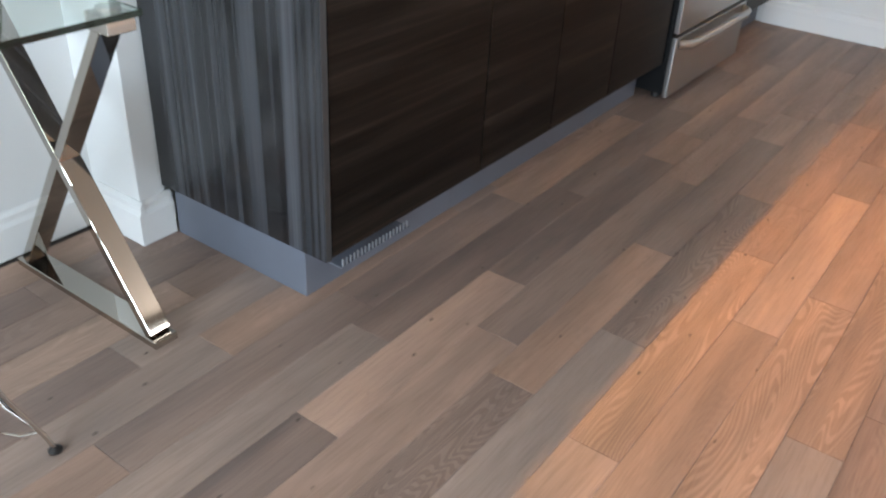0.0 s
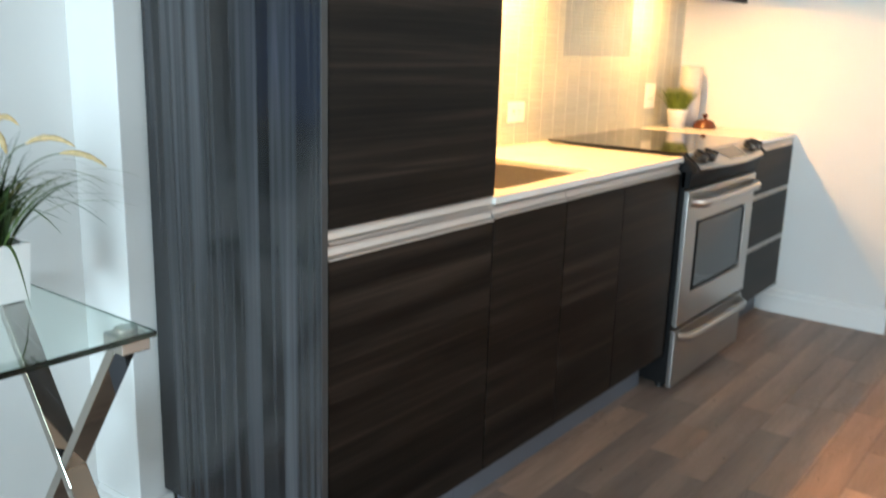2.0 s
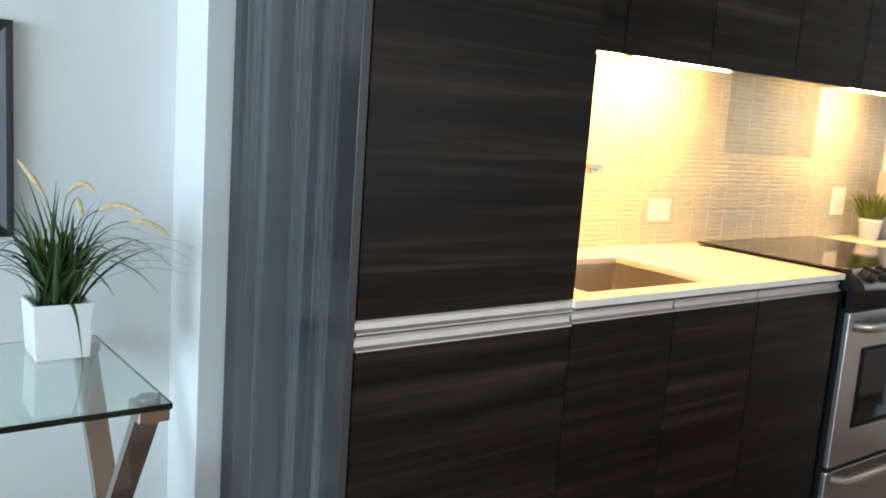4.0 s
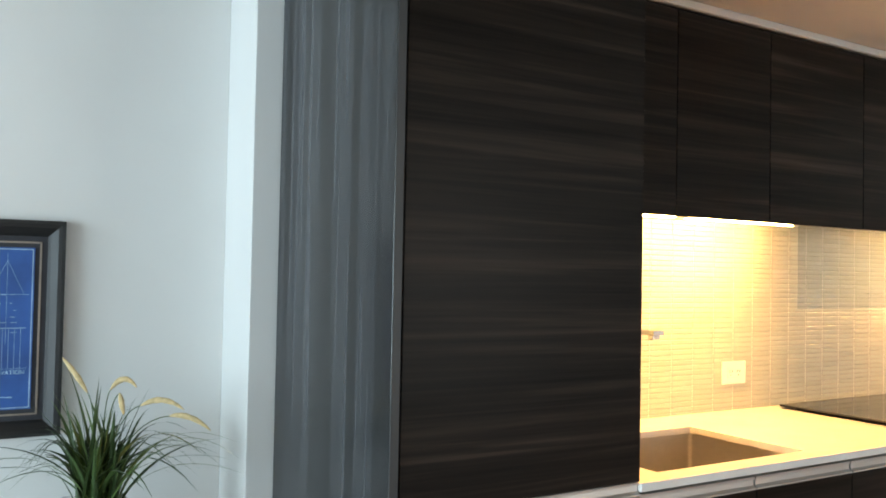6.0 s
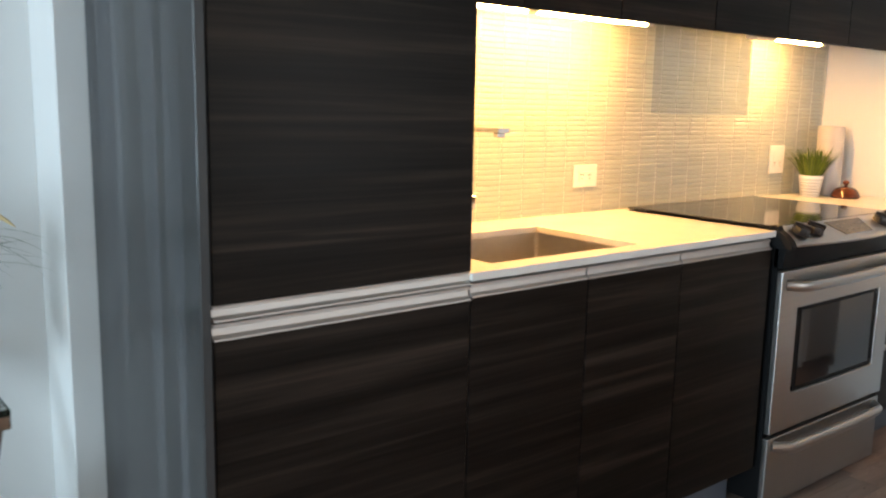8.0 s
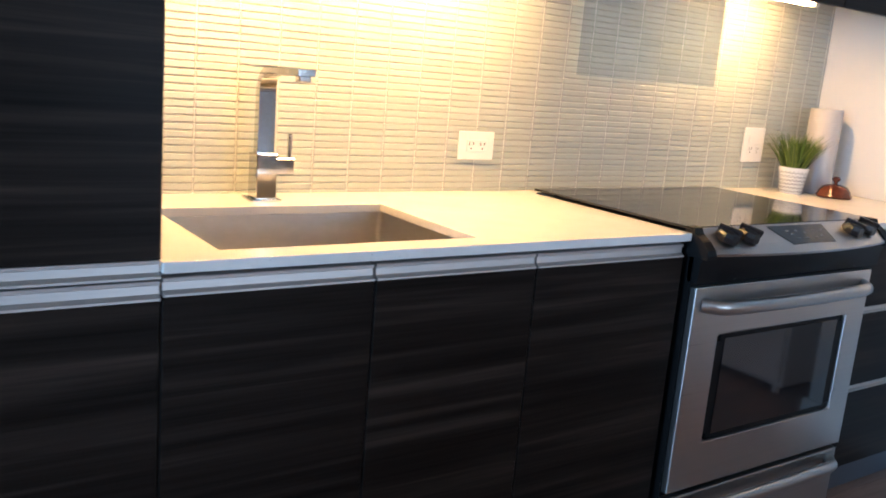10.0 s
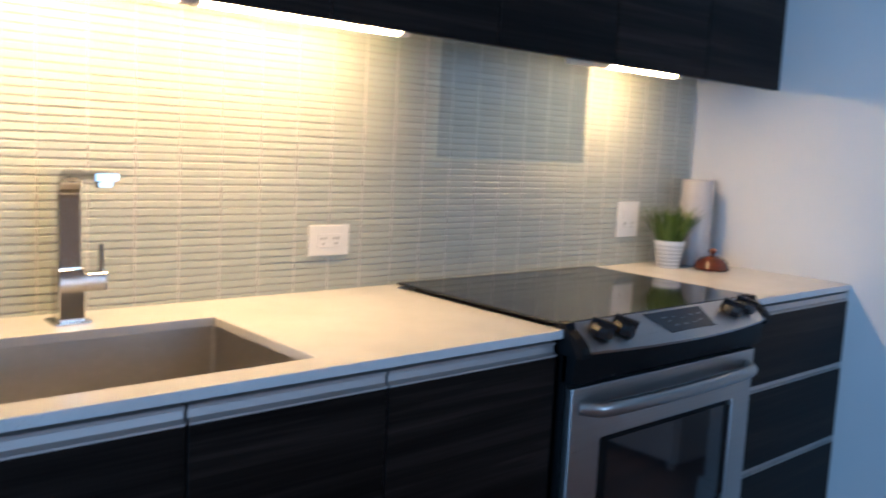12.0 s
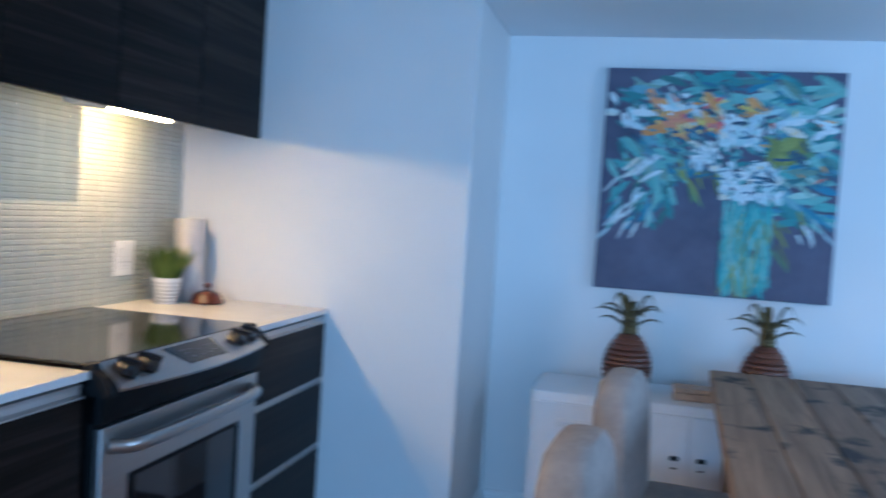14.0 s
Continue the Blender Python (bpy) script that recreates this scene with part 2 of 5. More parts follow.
def part(name, bm, material, parent=None, label="", smooth=False):
    me = bpy.data.meshes.new(name)
    if parent is not None:
        o = ORIGIN[parent.name]
        bmesh.ops.translate(bm, verts=bm.verts, vec=-o)
    bmesh.ops.recalc_face_normals(bm, faces=bm.faces)
    bm.to_mesh(me)
    bm.free()
    if smooth:
        for p in me.polygons:
            p.use_smooth = True
        me.set_sharp_from_angle(angle=radians(40))
    me.materials.append(material)
    ob = new(name, me)
    if parent is not None:
        ob.parent = parent
        ORIGIN[ob.name] = ORIGIN[parent.name]
    if label:
        ob["label"] = label
    return ob


def solo(name, bm, material, label, category, group="", kind="", smooth=False):
    return tagged(part(name, bm, material, None, "", smooth), label, category, group, kind)


def bx(bm, x0, x1, y0, y1, z0, z1, bev=0.0, seg=1):
    r = bmesh.ops.create_cube(bm, size=1)
    vs = r["verts"]
    for v in vs:
        v.co = Vector((x0 + (v.co.x + 0.5) * (x1 - x0), y0 + (v.co.y + 0.5) * (y1 - y0), z0 + (v.co.z + 0.5) * (z1 - z0)))
    if bev:
        es = list({e for v in vs for e in v.link_edges})
        bmesh.ops.bevel(bm, geom=es, offset=bev, segments=seg, affect="EDGES", profile=0.6)
    return bm


def box(x0, x1, y0, y1, z0, z1, bev=0.0, seg=1):
    return bx(bmesh.new(), x0, x1, y0, y1, z0, z1, bev, seg)


def cells(xs, ys, z0, z1, keep, bev=0.0):
    """A slab made of the kept cells of a grid, with no inner faces."""
    bm = bmesh.new()
    top = {}
    for i, x in enumerate(xs):
        for j, y in enumerate(ys):
            top[i, j] = bm.verts.new((x, y, z1))
    faces = []
    for i in range(len(xs) - 1):
        for j in range(len(ys) - 1):
            if keep(i, j):
                faces.append(bm.faces.new((top[i, j], top[i + 1, j], top[i + 1, j + 1], top[i, j + 1])))
    bmesh.ops.delete(bm, geom=[v for v in bm.verts if not v.link_faces], context="VERTS")
    r = bmesh.ops.extrude_face_region(bm, geom=faces)
    bmesh.ops.translate(bm, verts=[g for g in r["geom"] if isinstance(g, bmesh.types.BMVert)], vec=(0, 0, z0 - z1))
    if bev:
        bmesh.ops.recalc_face_normals(bm, faces=bm.faces)
        es = [e for e in bm.edges if len(e.link_faces) == 2 and e.calc_face_angle(0) > 0.5]
        bmesh.ops.bevel(bm, geom=es, offset=bev, segments=2, affect="EDGES", profile=0.5)
    return bm


def lathe(profile, at=(0, 0, 0), n=28, bm=None):
    """A turned shape: profile of (radius, height) pairs."""
    bm = bm or bmesh.new()
    rings = []
    for r, z in profile:
        rings.append([bm.verts.new((at[0] + r * math.cos(2 * math.pi * i / n), at[1] + r * math.sin(2 * math.pi * i / n), at[2] + z)) for i in range(n)])
    for a, b in zip(rings, rings[1:]):
        for i in range(n):
            bm.faces.new((a[i], a[(i + 1) % n], b[(i + 1) % n], b[i]))
    for ring, flip in ((rings[0], True), (rings[-1], False)):
        if (ring[0].co - ring[n // 2].co).length > 1e-5:
            bm.faces.new(ring[::-1] if flip else ring)
    bmesh.ops.remove_doubles(bm, verts=bm.verts, dist=1e-6)
    return bm


def tube(points, radius, n=10, bm=None, flat=1.0):
    """A rod along a line of points; radius a number or one per point."""
    bm = bm or bmesh.new()
    pts = [Vector(p) for p in points]
    rings = []
    for i, p in enumerate(pts):
        d = (pts[min(i + 1, len(pts) - 1)] - pts[max(i - 1, 0)]).normalized()
        side = d.cross(Vector((0, 0, 1)))
        if side.length < 1e-3:
            side = Vector((1, 0, 0))
        side.normalize()
        up = side.cross(d)
        r = radius[i] if isinstance(radius, (list, tuple)) else radius
        rings.append([bm.verts.new(p + side * r * math.cos(2 * math.pi * k / n) + up * r * flat * math.sin(2 * math.pi * k / n)) for k in range(n)])
    for a, b in zip(rings, rings[1:]):
        for k in range(n):
            bm.faces.new((a[k], a[(k + 1) % n], b[(k + 1) % n], b[k]))
    bm.faces.new(rings[0][::-1])
    bm.faces.new(rings[-1])
    return bm


def sweep(profile, path_from, path_to, frame_x, frame_z):
    """A straight moulding: a closed profile (a, b) carried from one point to the other."""
    bm = bmesh.new()
    a0, a1 = Vector(path_from), Vector(path_to)
    fx, fz = Vector(frame_x), Vector(frame_z)
    r0 = [bm.verts.new(a0 + fx * u + fz * w) for u, w in profile]
    r1 = [bm.verts.new(a1 + fx * u + fz * w) for u, w in profile]
    n = len(profile)
    for i in range(n):
        bm.faces.new((r0[i], r0[(i + 1) % n], r1[(i + 1) % n], r1[i]))
    bm.faces.new(r0[::-1])
    bm.faces.new(r1)
    return bm


# ---- large structure ----
CEIL = 2.125
X_END, X_PIC, Y_DESK, Y_BACK = 3.226, 3.86, 0.785, 0.625
Y_RIGHT, X_WIN, Y_STUB = -3.6, -5.0, -0.51

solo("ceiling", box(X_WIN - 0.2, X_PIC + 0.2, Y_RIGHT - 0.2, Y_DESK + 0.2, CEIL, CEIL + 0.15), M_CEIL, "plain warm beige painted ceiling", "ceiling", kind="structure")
solo("wall_desk", box(X_WIN - 0.2, -0.0625, Y_DESK, Y_DESK + 0.15, 0, CEIL), M_WALL, "pale painted wall behind the desk", "wall", kind="structure")
solo("wall_return", box(-0.062, 0.018, 0.588, Y_DESK + 0.15, 0, CEIL, 0.002), M_WALL, "pale painted pilaster beside the tall cabinet", "wall", kind="structure")
solo("wall_back", cells([0.0185, X_END], [Y_BACK, Y_DESK + 0.15], 0, CEIL, lambda i, j: True), M_WALL, "pale painted wall behind the kitchen units", "wall", kind="structure")
solo("wall_end", box(X_END, X_PIC + 0.15, Y_STUB, Y_DESK + 0.15, 0, CEIL, 0.003), M_WALL, "pale painted wall closing the kitchen run", "wall", kind="structure")
solo("soffit", box(X_END + 0.002, X_PIC - 0.001, Y_RIGHT + 0.002, Y_STUB - 0.002, 2.06, CEIL - 0.001, 0.002), paint("soffit_paint", (0.84, 0.85, 0.86)), "plain white painted soffit over the dining end", "soffit", kind="structure")
solo("wall_dining", box(X_PIC, X_PIC + 0.15, Y_RIGHT - 0.2, Y_STUB, 0, CEIL), M_WALL, "pale painted dining wall with a canvas", "wall", kind="structure")
# the glazed side and the side window
bm = bmesh.new()
bx(bm, X_WIN - 0.2, X_WIN, Y_RIGHT - 0.2, -2.85, 0, CEIL)
bx(bm, X_WIN - 0.2, X_WIN, -0.05, Y_DESK, 0, CEIL)
bx(bm, X_WIN - 0.2, X_WIN, -2.85, -0.05, 0, 0.35)
bx(bm, X_WIN - 0.2, X_WIN, -2.85, -0.05, 2.05, CEIL)
solo("wall_window", bm, M_WALL, "pale wall around the wide window", "wall", kind="structure")
bm = bmesh.new()
bx(bm, X_WIN, 1.5, Y_RIGHT - 0.2, Y_RIGHT, 0, CEIL)
bx(bm, 2.8, X_PIC, Y_RIGHT - 0.2, Y_RIGHT, 0, CEIL)
bx(bm, 1.5, 2.8, Y_RIGHT - 0.2, Y_RIGHT, 0, 0.5)
bx(bm, 1.5, 2.8, Y_RIGHT - 0.2, Y_RIGHT, 2.05, CEIL)
solo("wall_side", bm, M_WALL, "pale wall around the added side window", "wall", kind="structure")
# the second window is an unseen opening, added for the dining wall's lamp
for name, horizontal, lo, hi, z0 in (("window_1", False, -2.85, -0.05, 0.35), ("window_2", True, 1.5, 2.8, 0.5)):
    w = thing(name, (X_WIN - 0.1, (lo + hi) / 2, z0) if not horizontal else ((lo + hi) / 2, Y_RIGHT - 0.1, z0), "wide white-framed window onto daylight, out of view", "window", kind="structure")
    n = 4 if not horizontal else 3
    for i in range(n + 1):
        c = lo + (hi - lo) * i / n
        c = min(max(c, lo + 0.03), hi - 0.03)
        b = box(c - 0.03, c + 0.03, Y_RIGHT - 0.14, Y_RIGHT - 0.08, z0, 2.05, 0.004) if horizontal else box(X_WIN - 0.14, X_WIN - 0.08, c - 0.03, c + 0.03, z0, 2.05, 0.004)
        part("window_frame", b, M_TRIM, w)
    for i in range(n):
        a, c = lo + (hi - lo) * i / n + 0.03, lo + (hi - lo) * (i + 1) / n - 0.03
        b = box(a, c, Y_RIGHT - 0.115, Y_RIGHT - 0.107, z0, 2.05) if horizontal else box(X_WIN - 0.115, X_WIN - 0.107, a, c, z0, 2.05)
        p = part("pane", b, M_WIN, w)
        p.visible_shadow = False

BASE = [(0, 0), (0.016, 0), (0.016, 0.085), (0.011, 0.098), (0.011, 0.112), (0.004, 0.122), (0, 0.122)]


def baseboard(a, b, out):
    solo("baseboard", sweep(BASE, a, b, out, (0, 0, 1)), M_TRIM, "white moulded baseboard along the wall", "baseboard", kind="structure")


baseboard((X_WIN, Y_DESK, 0.001), (-0.062, Y_DESK, 0.001), (0, -1, 0))
baseboard((-0.062, Y_DESK - 0.016, 0.001), (-0.062, 0.572, 0.001), (-1, 0, 0))
baseboard((-0.062, 0.588, 0.001), (0.029, 0.588, 0.001), (0, -1, 0))
baseboard((X_END, 0.06, 0.001), (X_END, Y_STUB - 0.016, 0.001), (-1, 0, 0))
baseboard((X_END, Y_STUB, 0.001), (X_PIC - 0.016, Y_STUB, 0.001), (0, -1, 0))
baseboard((X_PIC, Y_STUB, 0.001), (X_PIC, Y_RIGHT, 0.001), (-1, 0, 0))
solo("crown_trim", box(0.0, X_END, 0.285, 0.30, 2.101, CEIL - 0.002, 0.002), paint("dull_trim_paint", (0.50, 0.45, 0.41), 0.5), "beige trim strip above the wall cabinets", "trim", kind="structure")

# ---- kitchen run ----
X_T = 0.615
CT = 0.915
KICK = 0.15


def rail(x0, x1, z0, z1, parent, y=0.0):
    """Aluminium grip rail: a lip in front of a shallow channel."""
    h = z1 - z0
    prof = [(0.0, 0), (0.0, h * 0.13), (0.003, h * 0.16), (0.009, h * 0.30), (0.010, h * 0.72), (0.006, h * 0.78), (0.0055, h * 0.96), (0.008, h), (0.03, h), (0.03, 0)]
    return part("grip_rail", sweep(prof, (x0, y - 0.002, z0), (x1, y - 0.002, z0), (0, 1, 0), (0, 0, 1)), M_ALU, parent, "satin aluminium grip rail")


tall = thing("tall_cabinet", (0.3, 0.3, 0), "tall dark wood-print cabinet with aluminium grip rails", "cabinet")
part("body", box(0.02, X_T, 0.022, Y_BACK - 0.003, KICK, 2.09), M_BODY, tall)
part("side_panel", box(0.0, 0.0175, -0.001, Y_BACK - 0.051, KICK, 2.09, 0.0012), M_LAM_V_SKYLIT, tall, "upright-grained dark side panel with blue sky light in its colour")
part("edge_band", box(0.0003, 0.0172, -0.0030, -0.0012, KICK + 0.001, 2.089), plain("dark_edge_band", (0.030, 0.032, 0.034), 0.5), tall, "dark grey edge band")
part("upper_door", box(0.0225, X_T - 0.0015, 0.0, 0.02, 0.919, 2.09, 0.0015), M_LAM_H, tall)
part("lower_door", box(0.0225, X_T - 0.0015, 0.0, 0.02, KICK + 0.002, 0.853, 0.0015), M_LAM_H, tall)
rail(0.0225, X_T - 0.0015, 0.889, 0.918, tall)
rail(0.0225, X_T - 0.0015, 0.854, 0.885, tall)
part("toe_kick", box(0.03, X_T, 0.095, Y_BACK - 0.06, 0.0, KICK - 0.001, 0.001), M_KICK, tall, "grey metallic toe kick")
M_FIN = plain("grey_fin", (0.20, 0.21, 0.23), 0.45)
grille = part("vent_grille", box(0.085, 0.345, 0.030, 0.092, 0.080, 0.084), M_KICK, tall, "slotted aluminium vent grille")
for i in range(19):
    x = 0.09 + i * 0.0135
    part("fin", box(x, x + 0.004, 0.030, 0.034, 0.0845, 0.104), M_FIN, grille)

EDGES = [X_T, 0.995, 1.373, 1.834]
for n, (a, b) in enumerate(zip(EDGES, EDGES[1:])):
    c = thing("base_cabinet", ((a + b) / 2, 0.3, 0), "dark wood-print base cabinet with an aluminium grip rail", "cabinet", "base cabinets under the worktop")
    if n == 2:
        part("body", box(a + 0.001, b - 0.001, 0.022, Y_BACK - 0.003, KICK, CT - 0.023), M_BODY, c)
    else:
        bm = bmesh.new()
        bx(bm, a + 0.001, b - 0.001, 0.022, 0.04, KICK, CT - 0.023)
        bx(bm, a + 0.001, b - 0.001, Y_BACK - 0.02, Y_BACK - 0.003, KICK, CT - 0.023)
        bx(bm, a + 0.001, b - 0.001, 0.04, Y_BACK - 0.02, KICK, KICK + 0.018)
        part("body", bm, M_BODY, c)
    part("door", box(a + 0.0015, b - 0.0015 - (0.012 if n == 2 else 0), 0.0, 0.02, KICK + 0.002, 0.858, 0.0015), M_LAM_H, c)
    rail(a + 0.003, b - 0.003 - (0.012 if n == 2 else 0), 0.859, 0.889, c)
    part("toe_kick", box(a, b, 0.095, 0.11, 0.0, KICK - 0.001), M_KICK, c, "grey metallic toe kick")

X_R0, X_R1 = 1.838, 2.625
d = thing("drawer_unit", (2.94, 0.3, 0), "dark wood-print three-drawer base unit with aluminium rails", "drawer unit")
part("body", box(X_R1 + 0.004, X_END - 0.004, 0.022, Y_BACK - 0.003, KICK, CT - 0.023), M_BODY, d)
part("toe_kick", box(X_R1 + 0.004, X_END - 0.004, 0.095, 0.11, 0.0, KICK - 0.001), M_KICK, d, "grey metallic toe kick")
for z0, z1 in ((0.663, 0.862), (0.418, 0.643), (KICK + 0.002, 0.398)):
    f = part("drawer_front", box(X_R1 + 0.006, X_END - 0.008, 0.0, 0.02, z0, z1, 0.0015), M_LAM_H, d)
    rail(X_R1 + 0.006, X_END - 0.008, z1 + 0.001, z1 + (0.026 if z1 > 0.8 else 0.019), d)
part("filler", box(X_END - 0.0075, X_END - 0.0005, 0.002, 0.02, KICK, CT - 0.023, 0.001), M_ALU, d, "pale upright filler strip")

# worktop with the sink cut-out and the bay for the range
SX0, SX1, SY0, SY1 = 0.727, 1.259, 0.062, 0.448
xs = [X_T + 0.001, SX0, SX1, X_R0 - 0.002, X_R1 + 0.002, X_END - 0.002]
ys = [-0.003, SY0, SY1, 0.574, Y_BACK - 0.002]
solo("worktop", cells(xs, ys, CT - 0.019, CT, lambda i, j: not (i == 1 and j == 1) and not (i == 3 and j < 3), 0.0016), M_QUARTZ, "white speckled quartz worktop with an undermount cut-out", "worktop")

sink = thing("sink", ((SX0 + SX1) / 2, 0.24, CT - 0.22), "undermount brushed stainless steel single-bowl sink", "sink")
bm = bmesh.new()
r0 = [bm.verts.new(p) for p in ((SX0 - 0.012, SY0 - 0.012, CT - 0.0195), (SX1 + 0.012, SY0 - 0.012, CT - 0.0195), (SX1 + 0.012, SY1 + 0.012, CT - 0.0195), (SX0 - 0.012, SY1 + 0.012, CT - 0.0195))]
r1 = [bm.verts.new(p) for p in ((SX0 - 0.004, SY0 - 0.004, CT - 0.020), (SX1 + 0.004, SY0 - 0.004, CT - 0.020), (SX1 + 0.004, SY1 + 0.004, CT - 0.020), (SX0 - 0.004, SY1 + 0.004, CT - 0.020))]
r2 = [bm.verts.new((v.co.x * 0.985 + 0.015 * 0.99, v.co.y * 0.985 + 0.015 * 0.255, CT - 0.225)) for v in r1]
for a, b in ((r0, r1), (r1, r2)):
    for i in range(4):
        bm.faces.new((a[i], a[(i + 1) % 4], b[(i + 1) % 4], b[i]))
bm.faces.new(r2)
up = [e for e in bm.edges if abs(e.verts[0].co.z - e.verts[1].co.z) > 0.1 or all(v in r2 for v in e.verts)]
bmesh.ops.bevel(bm, geom=up, offset=0.012, segments=4, affect="EDGES", profile=0.5)
part("bowl", bm, M_SINK, sink, smooth=True)
drain = part("drain", lathe([(0.045, 0.0), (0.045, 0.003), (0.036, 0.004), (0.03, 0.001), (0.0, 0.001)], (0.99, 0.255, CT - 0.2249)), M_CHROME, sink, "round chrome drain", True)

# square chrome mixer tap
FX, FY = 0.992, 0.524
tap = thing("mixer_tap", (FX, FY, CT), "tall square-section chrome mixer tap behind the sink", "tap")
part("base_plate", box(FX - 0.034, FX + 0.034, FY - 0.034, FY + 0.034, CT + 0.0005, CT + 0.006, 0.001), M_TAP, tap)
part("column", box(FX - 0.024, FX + 0.024, FY - 0.024, FY + 0.024, CT + 0.006, 1.022, 0.0015), M_TAP, tap)
bm = bmesh.new()
R = 0.05
mid = [(FY, 1.022), (FY, 1.157)] + [(FY - R + R * math.cos(a), 1.157 + R * math.sin(a)) for a in (0.4, 0.8, 1.2, math.pi / 2)] + [(FY - 0.205, 1.208)]
hw = 0.019
rings = []
for i, (y, z) in enumerate(mid):
    p0, p1 = mid[max(i - 1, 0)], mid[min(i + 1, len(mid) - 1)]
    dy, dz = p1[0] - p0[0], p1[1] - p0[1]
    ln = math.hypot(dy, dz)
    ht = 0.012 - 0.006 * i / (len(mid) - 1)
    ny, nz = -dz / ln, dy / ln
    rings.append([bm.verts.new((FX + sx * hw, y + sn * ht * ny, z + sn * ht * nz)) for sx, sn in ((-1, -1), (1, -1), (1, 1), (-1, 1))])
for a, b in zip(rings, rings[1:]):
    for i in range(4):
        bm.faces.new((a[i], a[(i + 1) % 4], b[(i + 1) % 4], b[i]))
bm.faces.new(rings[0])
bm.faces.new(rings[-1][::-1])
part("spout", bm, M_TAP, tap, smooth=True)
part("aerator", box(FX - 0.013, FX + 0.013, FY - 0.198, FY - 0.176, 1.189, 1.2015, 0.002), M_TAP, tap)
lever = part("lever_block", box(FX + 0.024, FX + 0.068, FY - 0.018, FY + 0.018, 0.976, 1.012, 0.0015), M_TAP, tap)
part("lever", box(FX + 0.058, FX + 0.066, FY - 0.006, FY + 0.006, 1.012, 1.066, 0.0015), M_TAP, lever)


# range
rg = thing("range_cooker", (2.23, 0.27, 0), "slide-in stainless range with black glass hob, door and drawer", "range")
part("body", box(X_R0 + 0.004, X_R1 - 0.004, -0.012, 0.568, 0.03, 0.905), M_MATT, rg, "black enamelled side walls")
part("hob", box(X_R0 - 0.001, X_R1 + 0.001, 0.004, 0.573, 0.921, 0.928, 0.002), M_HOB, rg, "glossy black ceramic glass hob")
YF = -0.032


def bow(x):
    u = (x - (X_R0 + X_R1) / 2) / ((X_R1 - X_R0) / 2)
    return -0.048 - 0.042 * (1 - u * u)


bm = bmesh.new()
NX = 24
rows = []
x0, x1 = X_R0 + 0.03, X_R1 - 0.03
for i in range(NX + 1):
    x = x0 + (x1 - x0) * i / NX
    b = bow(x)
    rows.append([bm.verts.new(p) for p in ((x, 0.003, 0.926), (x, b + 0.012, 0.885), (x, b, 0.874), (x, b + 0.002, 0.868), (x, 0.003, 0.868))])
for a, c in zip(rows, rows[1:]):
    for i in range(5):
        bm.faces.new((a[i], a[(i + 1) % 5], c[(i + 1) % 5], c[i]))
bm.faces.new(rows[0])
bm.faces.new(rows[-1][::-1])
panel = part("control_panel", bm, M_STEEL, rg, "sloping bow-fronted stainless control panel", True)
bm = bmesh.new()
rows = []
for i in range(NX + 1):
    x = X_R0 + 0.004 + (X_R1 - X_R0 - 0.008) * i / NX
    b = bow(x)
    rows.append([bm.verts.new(p) for p in ((x, b + 0.006, 0.8675), (x, b + 0.016, 0.84), (x, -0.03, 0.800), (x, 0.0, 0.800), (x, 0.0, 0.8675))])
for a, c in zip(rows, rows[1:]):
    for i in range(5):
        bm.faces.new((a[i], a[(i + 1) % 5], c[(i + 1) % 5], c[i]))
bm.faces.new(rows[0])
bm.faces.new(rows[-1][::-1])
part("under_panel", bm, M_MATT, rg, "black band under the control panel", True)
for s in (0, 1):
    a, b = ((X_R0, X_R0 + 0.03) if s == 0 else (X_R1 - 0.03, X_R1))
    e = bow((a + b) / 2)
    prof = [(0.02, 0.86), (e - 0.002, 0.86), (e - 0.005, 0.870), (e + 0.001, 0.883), (e + 0.018, 0.900), (e + 0.042, 0.915), (-0.004, 0.928), (0.02, 0.929)]
    part("end_cap", sweep(prof, (a, 0, 0), (b, 0, 0), (0, 1, 0), (0, 0, 1)), M_MATT, rg, "black rounded end cap")


def on_panel(u, v):
    """A point on the sloping panel: u across, v from its top edge to its front edge."""
    x = X_R0 + u * (X_R1 - X_R0)
    b = bow(x) + 0.012
    return Vector((x, 0.003 + v * (b - 0.003), 0.926 + v * (0.885 - 0.926)))


